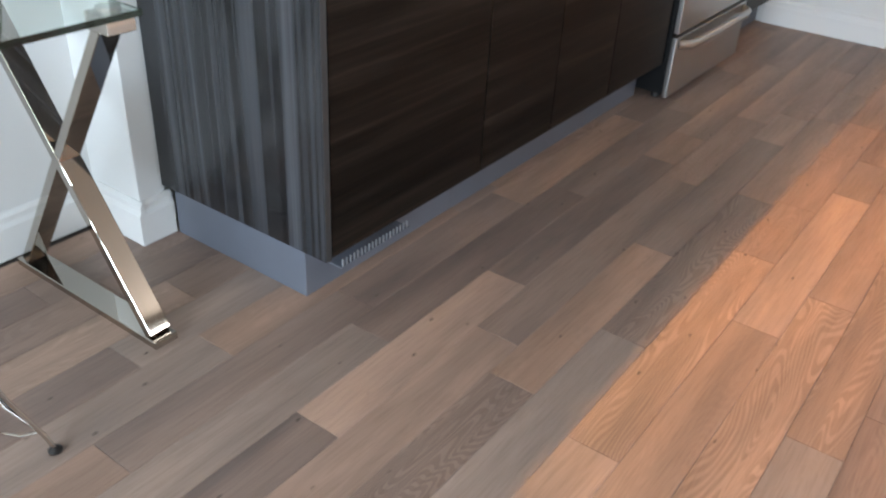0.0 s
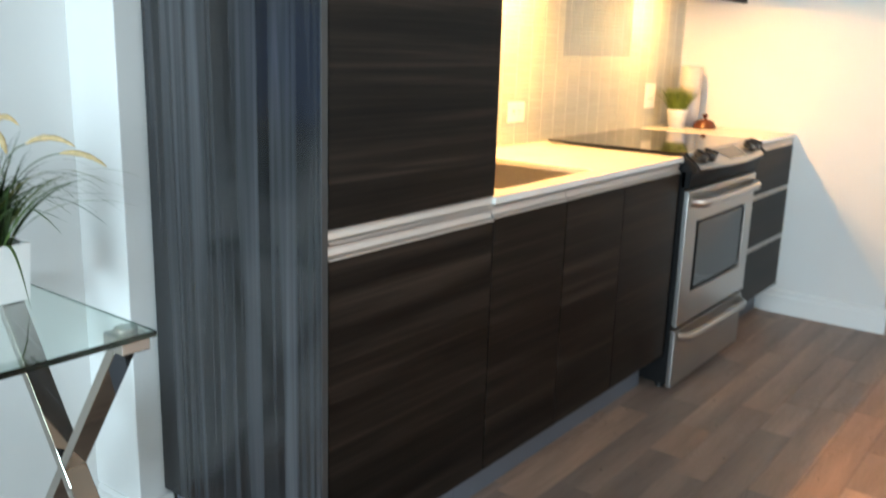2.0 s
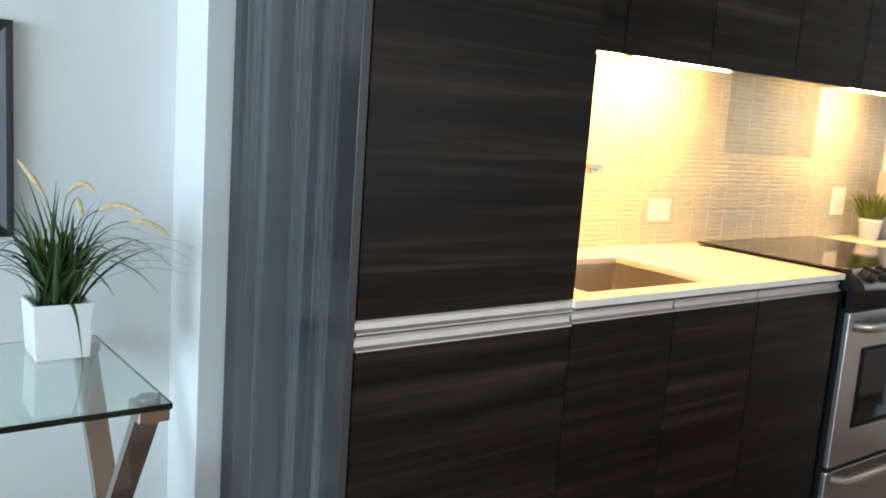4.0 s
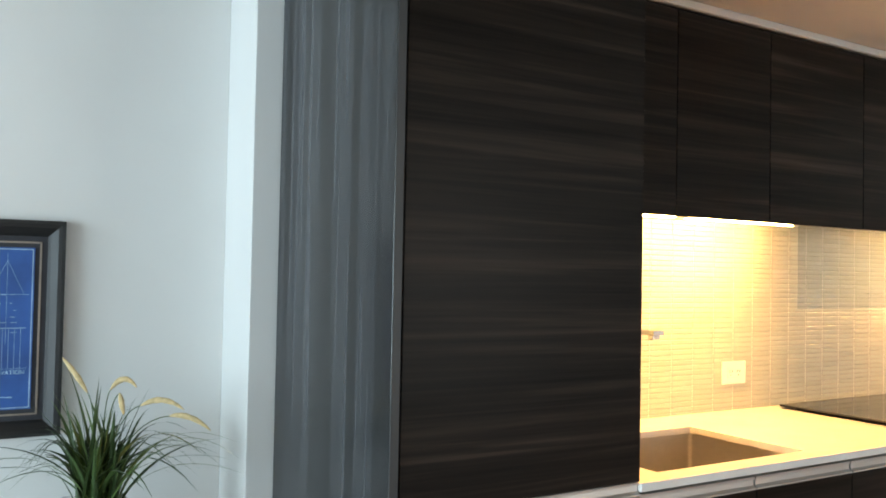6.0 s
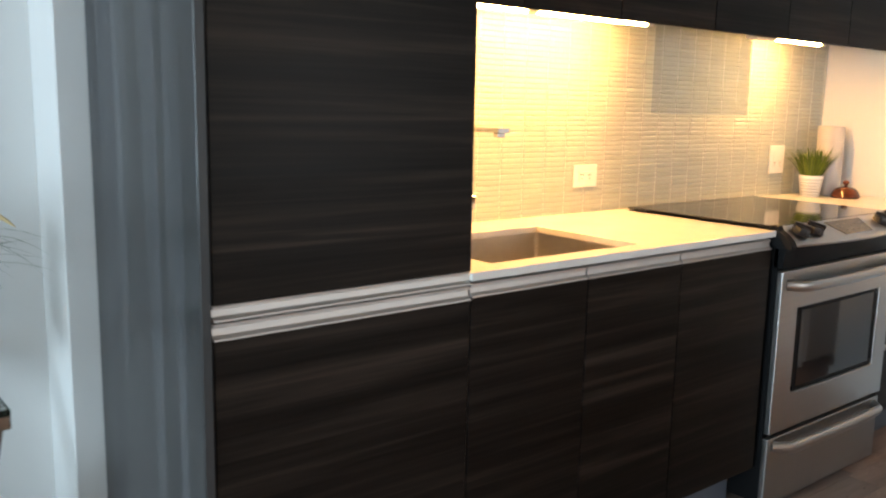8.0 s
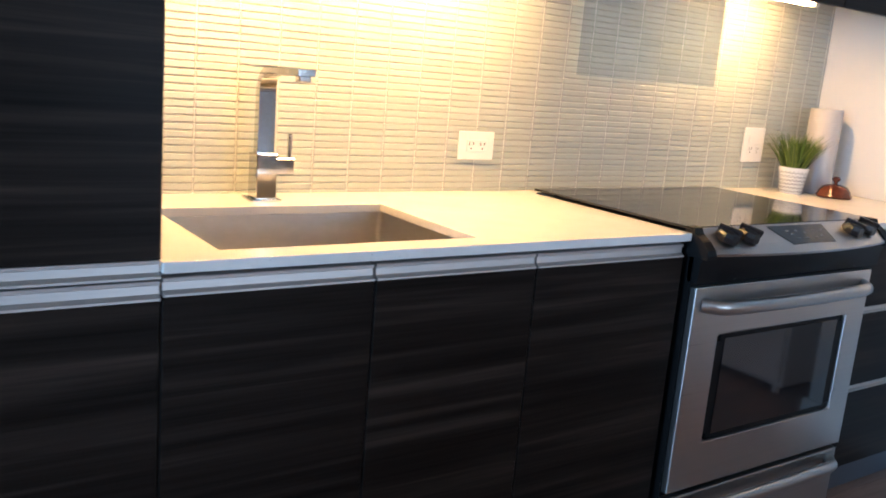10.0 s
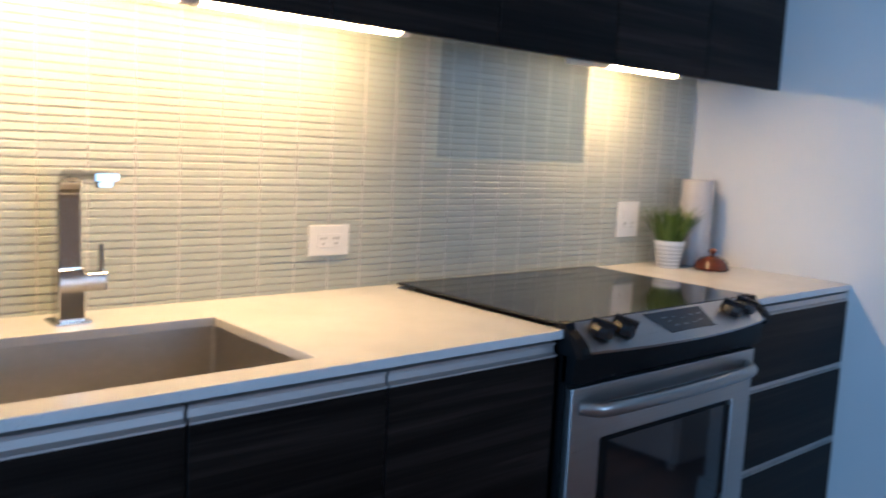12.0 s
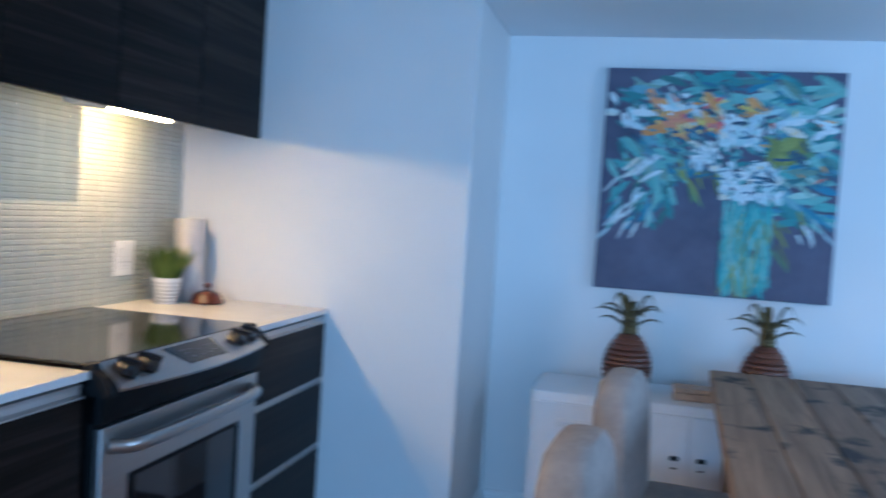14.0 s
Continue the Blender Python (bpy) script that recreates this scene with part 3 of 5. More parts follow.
slope = math.degrees(math.atan2(0.041, 0.10))
for u in (0.115, 0.205, 0.775, 0.868):
    p = on_panel(u, 0.55)
    tilt = Matrix.Translation(p) @ pose(0, 0, 0, slope)
    bm = bmesh.new()
    levels = []
    for r, z in ((0.029, 0.0), (0.029, 0.004), (0.028, 0.014), (0.024, 0.023), (0.014, 0.0255)):
        levels.append([bm.verts.new((r * c * (1.0 if i % 2 else 0.93), r * d * (1.0 if i % 2 else 0.93), z)) for i in range(16) for c, d in [(math.cos(i * math.pi / 8), math.sin(i * math.pi / 8))]])
    for lo, hi in zip(levels, levels[1:]):
        for i in range(16):
            bm.faces.new((lo[i], lo[(i + 1) % 16], hi[(i + 1) % 16], hi[i]))
    bm.faces.new(levels[-1])
    bmesh.ops.transform(bm, matrix=tilt, verts=bm.verts)
    kn = part("knob", bm, M_BLACK_PL, panel, "black faceted rotary knob")
    bm = box(-0.005, 0.005, -0.028, 0.028, 0.016, 0.0325, 0.0018)
    bmesh.ops.transform(bm, matrix=tilt @ pose(0, 0, 0, 0, 0, 38), verts=bm.verts)
    part("grip", bm, M_BLACK_PL, kn)
    bm = box(-0.0008, 0.0008, 0.004, 0.026, 0.0326, 0.0331)
    bmesh.ops.transform(bm, matrix=tilt @ pose(0, 0, 0, 0, 0, 38), verts=bm.verts)
    part("pointer", bm, M_LEGEND, kn, "pale pointer line")
q = [on_panel(0.345, 0.12), on_panel(0.645, 0.12), on_panel(0.62, 0.92), on_panel(0.385, 0.92)]
up = Vector((0, 0.041, 0.1)).normalized()
bm = bmesh.new()
lo = [bm.verts.new(v - up * 0.001) for v in q]
hi = [bm.verts.new(v + up * 0.0022) for v in q]
bm.faces.new(hi)
for i in range(4):
    bm.faces.new((lo[i], lo[(i + 1) % 4], hi[(i + 1) % 4], hi[i]))
display = part("display", bm, M_HOB, panel, "black glass touch display")
for u, v, w in [(0.41, 0.35, 0.02), (0.42, 0.5, 0.016), (0.43, 0.68, 0.02), (0.48, 0.68, 0.016), (0.53, 0.68, 0.016), (0.57, 0.62, 0.014), (0.59, 0.38, 0.018), (0.55, 0.38, 0.012), (0.50, 0.45, 0.01), (0.46, 0.36, 0.012)]:
    a, b = on_panel(u, v), on_panel(u + w, v)
    c, e = on_panel(u + w, v + 0.035), on_panel(u, v + 0.035)
    bm = bmesh.new()
    bm.faces.new([bm.verts.new(k + up * 0.0032) for k in (a, b, c, e)])
    r = bmesh.ops.extrude_face_region(bm, geom=list(bm.faces))
    bmesh.ops.translate(bm, verts=[g for g in r["geom"] if isinstance(g, bmesh.types.BMVert)], vec=-up * 0.0009)
    part("legend_mark", bm, M_LEGEND, display)

# oven door with its window, and the drawer
DX0, DX1 = X_R0 + 0.006, X_R1 - 0.030
WX0, WX1, WZ0, WZ1 = 1.950, 2.506, 0.383, 0.664
bm = cells([DX0, WX0, WX1, DX1], [0.264, WZ0, WZ1, 0.790], 0, 0.02, lambda i, j: not (i == 1 and j == 1), 0.003)
bmesh.ops.transform(bm, matrix=Matrix(((1, 0, 0, 0), (0, 0, -1, -0.012), (0, 1, 0, 0), (0, 0, 0, 1))), verts=bm.verts)
door = part("oven_door", bm, M_STEEL, rg, "brushed stainless oven door")
bm = box(WX0 + 0.001, WX1 - 0.001, -0.026, -0.0125, WZ0 + 0.001, WZ1 - 0.001)
bmesh.ops.bevel(bm, geom=[e for e in bm.edges if abs(e.verts[0].co.y - e.verts[1].co.y) > 0.01], offset=0.018, segments=4, affect="EDGES")
part("window_frame", bm, M_MATT, door, "black enamel surround")
part("pane", box(WX0 + 0.034, WX1 - 0.034, -0.0285, -0.0265, WZ0 + 0.016, WZ1 - 0.012, 0.0008), M_OVEN_GLASS, door, "dark reflective oven glass")
for x, sx in ((WX0, 1), (WX1, -1)):
    for z, sz in ((WZ0, 1), (WZ1, -1)):
        bm = bmesh.new()
        arc = [(x + sx * 0.018 * (1 - math.sin(k * math.pi / 12)), z + sz * 0.018 * (1 - math.cos(k * math.pi / 12))) for k in range(7)]
        loop = [bm.verts.new((px, -0.0275, pz)) for px, pz in [(x, z)] + arc]
        bm.faces.new(loop)
        r = bmesh.ops.extrude_face_region(bm, geom=list(bm.faces))
        bmesh.ops.translate(bm, verts=[g for g in r["geom"] if isinstance(g, bmesh.types.BMVert)], vec=(0, 0.006, 0))
        bmesh.ops.recalc_face_normals(bm, faces=bm.faces)
        part("corner_fillet", bm, M_STEEL, door)
dr = part("drawer", box(DX0 - 0.004, DX1 - 0.01, YF, -0.012, 0.018, 0.250, 0.004, 2), M_STEEL, rg, "brushed stainless warming drawer")


def bar_handle(x0, x1, z, y, parent):
    pts = []
    n = 22
    for i in range(n + 1):
        u = i / n
        x = x0 + (x1 - x0) * u
        e = min(u, 1 - u)
        out = 0.040 * min(1.0, e / 0.06) ** 0.6 if e < 0.06 else 0.040
        sag = 0.010 * (2 * u - 1) ** 2
        pts.append((x, y - out, z - 0.012 + sag * 0.6 if e >= 0 else z))
    part("handle", tube(pts, 0.0155, 14, flat=1.15), M_STEEL, parent, "curved stainless bar handle", True)


bar_handle(DX0 + 0.03, DX1 - 0.03, 0.752, YF + 0.004, door)
bar_handle(DX0 + 0.03, DX1 - 0.04, 0.226, YF + 0.004, dr)
for x in (1.98, 2.25, 2.5):
    part("screw", lathe([(0.004, 0), (0.003, 0.002), (0.0, 0.002)], (x, -0.0295, 0.803), 8), M_STEEL, rg)
for x in (X_R0 + 0.05, X_R1 - 0.05):
    for y in (0.03, 0.5):
        part("foot", lathe([(0.018, 0.0), (0.018, 0.028), (0.01, 0.031)], (x, y, 0.0005), 12), M_BLACK_PL, rg)

# wall cabinets
Y_U, Z_U = 0.303, 1.528
UP = [X_T, 1.036, 1.427, 1.893, 2.335, 2.775, X_END - 0.001]
for a, b in zip(UP, UP[1:]):
    c = thing("wall_cabinet", ((a + b) / 2, 0.45, Z_U), "dark wood-print handleless wall cabinet", "cabinet", "wall cabinets above the worktop")
    part("body", box(a + 0.0005, b - 0.0005, Y_U + 0.021, Y_BACK - 0.003, Z_U + 0.055, 2.099), M_BODY, c)
    part("door", box(a + 0.0015, b - 0.0015, Y_U, Y_U + 0.02, Z_U, 2.099, 0.0012), M_LAM_H, c)

for x0, x1 in BARS:
    l = thing("under_cabinet_light", ((x0 + x1) / 2, 0.42, Z_U + 0.0545), "slim lit strip light under the wall cabinets", "light fixture", "strip lights under the wall cabinets")
    part("housing", box(x0, x1, 0.41, 0.45, Z_U + 0.017, Z_U + 0.0545, 0.001), M_WHITE_PL, l)
    for a, b in ((x0 - 0.012, x0 + 0.006), (x1 - 0.006, x1 + 0.02)):
        part("end_cap", box(a, b, 0.414, 0.446, Z_U + 0.006, Z_U + 0.0545, 0.003), M_WHITE_PL, l)
    half = [(0.011 * math.cos(q * math.pi / 8), -0.011 * math.sin(q * math.pi / 8)) for q in range(9)]
    part("diffuser", sweep(half, (x0 + 0.008, 0.43, Z_U + 0.0168), (x1 - 0.008, 0.43, Z_U + 0.0168), (0, 1, 0), (0, 0, 1)), M_LIT, l, "glowing warm half-round diffuser")
# small driver box beside the short strip, and its lead
drv = thing("light_driver", (2.36, 0.42, Z_U + 0.0545), "small grey driver box for the strip light under the cabinets", "driver box")
part("case", box(2.30, 2.41, 0.405, 0.45, Z_U + 0.0055, Z_U + 0.0545, 0.003), M_WHITE_PL, drv)
part("lead", tube([(2.41, 0.418, Z_U + 0.014), (2.42, 0.418, Z_U + 0.012), (2.43, 0.419, Z_U + 0.014)], 0.0025, 6), M_WHITE_PL, drv, smooth=True)

# tinted clear sheet standing in for the bluish patch on the tiles behind the hob
M_SPLASH = glass("splash_tint", (0.70, 0.755, 0.80), 0.10)
M_SPLASH.node_tree.nodes["Principled BSDF"].inputs["IOR"].default_value = 1.02
M_SPLASH.node_tree.nodes["Principled BSDF"].inputs["Specular IOR Level"].default_value = 0.1
sp = thing("splash_panel", (2.243, 0.612, 1.255), "faintly blue clear sheet standing in for a bluish patch on the tiles", "splash panel")
part("glass", box(1.985, 2.60, 0.6085, 0.6125, 1.255, Z_U + 0.050, 0.001), M_SPLASH, sp).visible_shadow = False
# sockets on the splashback
M_PLATE = M_WHITE_PL


def socket(x, z):
    """Wide plate with one double outlet."""
    s = thing("wall_socket", (x, 0.6, z), "white double wall socket on the glass splashback", "socket")
    part("plate", box(x - 0.060, x + 0.060, 0.6065, 0.6115, z - 0.0385, z + 0.0385, 0.002), M_PLATE, s)
    ins = part("insert", box(x - 0.034, x + 0.034, 0.604, 0.6063, z - 0.0165, z + 0.0165, 0.001), M_PLATE, s)
    outlet_slots(ins, x, z, 0.0036)


def outlet_slots(ins, x, z, lift):
    for c in (-0.019, 0.019):
        for dx in (-0.006, 0.006):
            part("slot", box(x + c + dx - 0.0012, x + c + dx + 0.0012, 0.6 + lift - 0.0003, 0.6 + lift + 0.0002, z + 0.001, z + 0.009), M_SLOT, ins)
        part("slot", box(x + c - 0.002, x + c + 0.002, 0.6 + lift - 0.0003, 0.6 + lift + 0.0002, z - 0.010, z - 0.006), M_SLOT, ins)


def switch_socket(x, z):
    """Tall plate: a rocker above a double outlet."""
    s = thing("wall_socket", (x, 0.6, z), "white wall plate with a rocker switch above a double socket", "socket")
    part("plate", box(x - 0.058, x + 0.058, 0.6065, 0.6115, z - 0.060, z + 0.060, 0.002), M_PLATE, s)
    part("rocker", box(x - 0.033, x + 0.033, 0.6035, 0.6063, z + 0.003, z + 0.036, 0.002), M_PLATE, s, "white rocker switch")
    ins = part("insert", box(x - 0.033, x + 0.033, 0.604, 0.6063, z - 0.036, z + 0.001, 0.001), M_PLATE, s)
    outlet_slots(ins, x, z - 0.018, 0.0036)


socket(1.643, 1.042)
switch_socket(2.856, 1.070)

# things on the worktop
GX, GY = 2.955, 0.500
pot = thing("potted_grass", (GX, GY, CT), "bright green artificial grass in a small patterned white pot", "plant")
body = part("pot", lathe([(0.036, 0.0005), (0.038, 0.003), (0.0505, 0.088), (0.0505, 0.092), (0.046, 0.092), (0.045, 0.075), (0.0, 0.075)], (GX, GY, CT), 32), M_POT, pot, "white ceramic pot with herringbone relief", True)
bm = bmesh.new()
for i in range(22):
    for j in range(6):
        a = 2 * math.pi * i / 22
        z = 0.010 + j * 0.0128
        r = 0.0384 + (z - 0.003) / 0.085 * 0.0125
        for s, da in ((1, 0.0), (-1, 0.13)):
            c = Vector((GX + r * math.cos(a + da), GY + r * math.sin(a + da), CT + z))
            t = Vector((-math.sin(a), math.cos(a), 0)) * 0.0028 * s + Vector((0, 0, 0.0042))
            nrm = Vector((math.cos(a + da), math.sin(a + da), 0)) * 0.0010
            w = t.cross(nrm).normalized() * 0.0011
            vs = [bm.verts.new(c + k) for k in (-t - w + nrm, t - w + nrm, t + w + nrm, -t + w + nrm)]
            bm.faces.new(vs)
part("relief", bm, plain("grey_glaze", (0.20, 0.21, 0.23), 0.4), body, "grey herringbone marks")
part("soil", lathe([(0.0455, 0.0), (0.02, 0.004), (0.0, 0.005)], (GX, GY, CT + 0.0755), 20), plain("moss", (0.03, 0.05, 0.015), 0.9, bump=0.5), pot)


def blade(bm, base, lean, height, width, droop, rng, n=6):
    """One tapering grass blade that arcs over."""
    a = lean[0]
    d = Vector((math.cos(a), math.sin(a), 0))
    side = Vector((-d.y, d.x, 0))
    tw = rng.uniform(-0.6, 0.6)
    side = (side * math.cos(tw) + d * math.sin(tw)).normalized()
    prev = None
    pts = []
    for i in range(n + 1):
        u = i / n
        p = Vector(base) + d * (lean[1] * u + droop * u * u) + Vector((0, 0, height * u - height * lean[2] * u ** 3))
        w = width * (1 - u ** 1.6) * (0.6 + 0.8 * min(1, u * 3)) * 0.5 + 0.0002
        vs = (bm.verts.new(p - side * w), bm.verts.new(p + Vector((0, 0, w * 0.3)) * 0 + d * w * 0.35), bm.verts.new(p + side * w))
        if prev:
            bm.faces.new((prev[0], prev[1], vs[1], vs[0]))
            bm.faces.new((prev[1], prev[2], vs[2], vs[1]))
        prev = vs
        pts.append(p)
    return pts


M_GRASS = island_tones("fresh_grass", [(0.0, (0.035, 0.075, 0.010)), (0.5, (0.085, 0.15, 0.016)), (1.0, (0.16, 0.22, 0.03))], 0.45)
rng = random.Random(11)
bm = bmesh.new()
for i in range(280):
    a = rng.uniform(0, 2 * math.pi)
    r = 0.038 * math.sqrt(rng.random())
    out = r / 0.038
    blade(bm, (GX + r * math.cos(a), GY + r * math.sin(a), CT + 0.076), (a + rng.uniform(-0.5, 0.5), 0.03 * out + rng.uniform(0, 0.02), rng.uniform(0, 0.15)), rng.uniform(0.085, 0.150), 0.0046, 0.065 * out * rng.random(), rng, 5)
part("grass", bm, M_GRASS, pot, "dense upright green blades")

solo("canister", lathe([(0.052, 0.0005), (0.055, 0.004), (0.055, 0.295), (0.053, 0.300), (0.049, 0.300), (0.048, 0.292), (0.0, 0.290)], (3.105, 0.505, CT), 36), plain("grey_white_glaze", (0.47, 0.45, 0.44), 0.3, var=0.04), "tall pale grey cylindrical canister on the worktop", "canister", smooth=True)
lid = thing("dome_dish", (3.050, 0.392, CT), "brown glazed domed dish with a round knob", "dish")
M_BROWN = plain("brown_glaze", (0.10, 0.028, 0.014), 0.18, var=0.35, scale=30)
part("dome", lathe([(0.050, 0.0005), (0.058, 0.003), (0.060, 0.009), (0.056, 0.014), (0.052, 0.026), (0.040, 0.040), (0.020, 0.047), (0.009, 0.049)], (3.050, 0.392, CT), 32), M_BROWN, lid, smooth=True)
part("knob", lathe([(0.007, 0.0), (0.006, 0.006), (0.013, 0.012), (0.014, 0.019), (0.008, 0.025), (0.0, 0.026)], (3.050, 0.392, CT + 0.0485), 20), M_BROWN, lid, smooth=True)

# ---- desk side ----
GLX0, GLX1, GLY0, GLY1, GLZ = -1.50, -0.276, 0.158, 0.690, 0.735
desk = thing("glass_desk", (-0.88, 0.45, 0), "clear glass desk on chrome X-shaped legs", "desk")
top = part("glass_top", box(GLX0, GLX1, GLY0, GLY1, GLZ, GLZ + 0.012, 0.0015), M_GLASS, desk, "clear greenish tempered glass top")
top.visible_shadow = False
bm = bmesh.new()
bx(bm, GLX0 + 0.001, GLX1 - 0.001, GLY0 - 0.0005, GLY0 + 0.003, GLZ + 0.001, GLZ + 0.011)
part("polished_edge", bm, M_GLASS_EDGE, desk, "dark green polished front edge")
bm = box(GLX1 - 0.003, GLX1 + 0.0005, GLY0 + 0.004, GLY1 - 0.001, GLZ + 0.001, GLZ + 0.011)
part("polished_edge", bm, M_GLASS_EDGE, desk)


def beam(y0, z0, y1, z1, xc, wide, deep):
    """A flat bar leaning in the upright plane across the desk."""
    bm = bmesh.new()
    dv = Vector((0, y1 - y0, z1 - z0)).normalized()
    nv = Vector((0, -dv.z, dv.y))
    r = []
    for y, z in ((y0, z0), (y1, z1)):
        c = Vector((xc, y, z))
        r.append([bm.verts.new(c + Vector((sx * deep / 2, 0, 0)) + nv * sn * wide / 2) for sx, sn in ((-1, -1), (1, -1), (1, 1), (-1, 1))])
    for i in range(4):
        bm.faces.new((r[0][i], r[0][(i + 1) % 4], r[1][(i + 1) % 4], r[1][i]))
    bm.faces.new(r[0][::-1])
    bm.faces.new(r[1])
    bmesh.ops.bevel(bm, geom=list(bm.edges), offset=0.0015, segments=1, affect="EDGES")
    return bm


for xc in (-0.30, -1.43):
    part("foot_bar", box(xc - 0.03, xc + 0.03, 0.198, 0.735, 0.0005, 0.020, 0.002), M_NICKEL, desk, "mirror chrome foot bar")
    part("leg", beam(0.225, 0.022, 0.690, 0.704, xc, 0.024, 0.052), M_NICKEL, desk, "mirror chrome diagonal leg")
    part("leg", beam(0.705, 0.022, 0.235, 0.704, xc, 0.024, 0.0505), M_NICKEL, desk, "mirror chrome diagonal leg")
    for y in (0.235, 0.715):
        part("top_bracket", box(xc - 0.03, xc + 0.03, y - 0.045, y + 0.02, 0.700, 0.726, 0.002), M_NICKEL, desk)
        part("glass_pad", lathe([(0.022, 0.0), (0.022, 0.0085)], (xc, y - 0.01, 0.7262), 20), M_NICKEL, desk, smooth=True)

# grass in a white cube pot
CX, CY = -0.389, 0.568
cube = thing("desk_plant", (CX, CY, GLZ + 0.012), "arching green grass with cream plumes in a white cube pot", "plant")
bm = bmesh.new()
hb, htp, hh = 0.0545, 0.0610, 0.121
zb = GLZ + 0.0125
outer_b = [bm.verts.new((CX + sx * hb, CY + sy * hb, zb)) for sx, sy in ((-1, -1), (1, -1), (1, 1), (-1, 1))]
outer_t = [bm.verts.new((CX + sx * htp, CY + sy * htp, zb + hh)) for sx, sy in ((-1, -1), (1, -1), (1, 1), (-1, 1))]
inner_t = [bm.verts.new((CX + sx * (htp - 0.006), CY + sy * (htp - 0.006), zb + hh)) for sx, sy in ((-1, -1), (1, -1), (1, 1), (-1, 1))]
inner_b = [bm.verts.new((CX + sx * (htp - 0.008), CY + sy * (htp - 0.008), zb + hh - 0.02)) for sx, sy in ((-1, -1), (1, -1), (1, 1), (-1, 1))]
for a, b in ((outer_b, outer_t), (outer_t, inner_t), (inner_t, inner_b)):
    for i in range(4):
        bm.faces.new((a[i], a[(i + 1) % 4], b[(i + 1) % 4], b[i]))
bm.faces.new(outer_b[::-1])
bm.faces.new(inner_b)
bmesh.ops.bevel(bm, geom=[e for e in bm.edges if not all(v.co.z < zb + hh - 0.01 and v.co.z > zb + 0.01 for v in e.verts)], offset=0.0015, segments=2, affect="EDGES")
part("pot", bm, M_POT, cube, "glossy white square ceramic pot")
M_DARKGRASS = island_tones("dark_grass", [(0.0, (0.025, 0.052, 0.018)), (0.5, (0.05, 0.10, 0.03)), (0.85, (0.085, 0.145, 0.035)), (1.0, (0.20, 0.20, 0.045))], 0.42)
rng = random.Random(5)
bm = bmesh.new()
SIDE = 2.55
for i in range(130):
    r = 0.040 * math.sqrt(rng.random())
    a = rng.uniform(0, 2 * math.pi)
    base = (CX + r * math.cos(a), CY + r * math.sin(a), zb + hh - 0.02)
    lean = SIDE + math.pi * (i % 2) + rng.gauss(0, 0.75)
    kind = rng.random()
    if kind < 0.55:
        # short inner tuft
        reach = rng.uniform(0.02, 0.10)
        blade(bm, base, (lean, reach * 0.6, rng.uniform(0.05, 0.35)), rng.uniform(0.12, 0.30), rng.uniform(0.008, 0.012), reach * 0.5, rng, 8)
    else:
        # long arching blade
        reach = rng.uniform(0.16, 0.30) * (0.72 if math.sin(lean) > 0.3 else 1.0)
        blade(bm, base, (lean, reach * 0.4, rng.uniform(0.45, 0.85)), rng.uniform(0.20, 0.35), rng.uniform(0.008, 0.012), reach * 0.6, rng, 11)
for lean, reach, h in ((2.6, 0.07, 0.31), (2.5, 0.005, 0.29), (2.4, 0.11, 0.25), (2.7, 0.15, 0.24), (-0.5, 0.03, 0.23), (-0.9, 0.05, 0.22)):
    blade(bm, (CX, CY, zb + hh - 0.02), (lean, reach * 0.3, 0.04), h, 0.0085, reach * 0.7, rng, 9)
# one blade hangs over the rim
blade(bm, (CX + 0.008, CY - 0.044, zb + hh - 0.012), (-1.25, 0.045, 3.0), 0.062, 0.008, 0.02, rng, 12)
part("foliage", bm, M_DARKGRASS, cube, "long dark green arching blades")
M_PLUME = plain("cream_plume", (0.62, 0.46, 0.25), 0.85, var=0.25, scale=90, bump=0.6)
across = Vector((-math.cos(SIDE), -math.sin(SIDE), 0))
# each plume: reach and height where it starts, then its run and rise, and its sag
for r0, h0, dr, dh, sag in ((-0.028, 0.225, -0.056, 0.072, 0.004), (0.022, 0.232, 0.056, 0.006, 0.02), (0.042, 0.225, 0.010, -0.045, 0.0), (0.088, 0.200, 0.092, -0.006, 0.016), (0.150, 0.180, 0.088, -0.028, 0.012)):
    rim = Vector((CX, CY, zb + hh))
    p0, p1 = rim + across * r0 + Vector((0, 0, h0)), rim + across * (r0 + dr) + Vector((0, 0, h0 + dh))
    ctrl = rim + across * r0 * 0.35 + Vector((0, 0, h0 * 0.95))
    us = [k / 10 for k in range(11)]
    part("stem", tube([(rim - Vector((0, 0, 0.02))) * (1 - u) ** 2 + ctrl * 2 * u * (1 - u) + p0 * u * u for u in us], 0.0012, 5), M_DARKGRASS, cube)
    tip = [p0.lerp(p1, k / 8) + Vector((0, 0, 4 * sag * (k / 8) * (1 - k / 8))) for k in range(9)]
    part("plume", tube(tip, [0.0018, 0.0045, 0.0055, 0.0068, 0.0056, 0.0062, 0.0046, 0.0036, 0.001], 8), M_PLUME, cube, "cream seed plume", True)

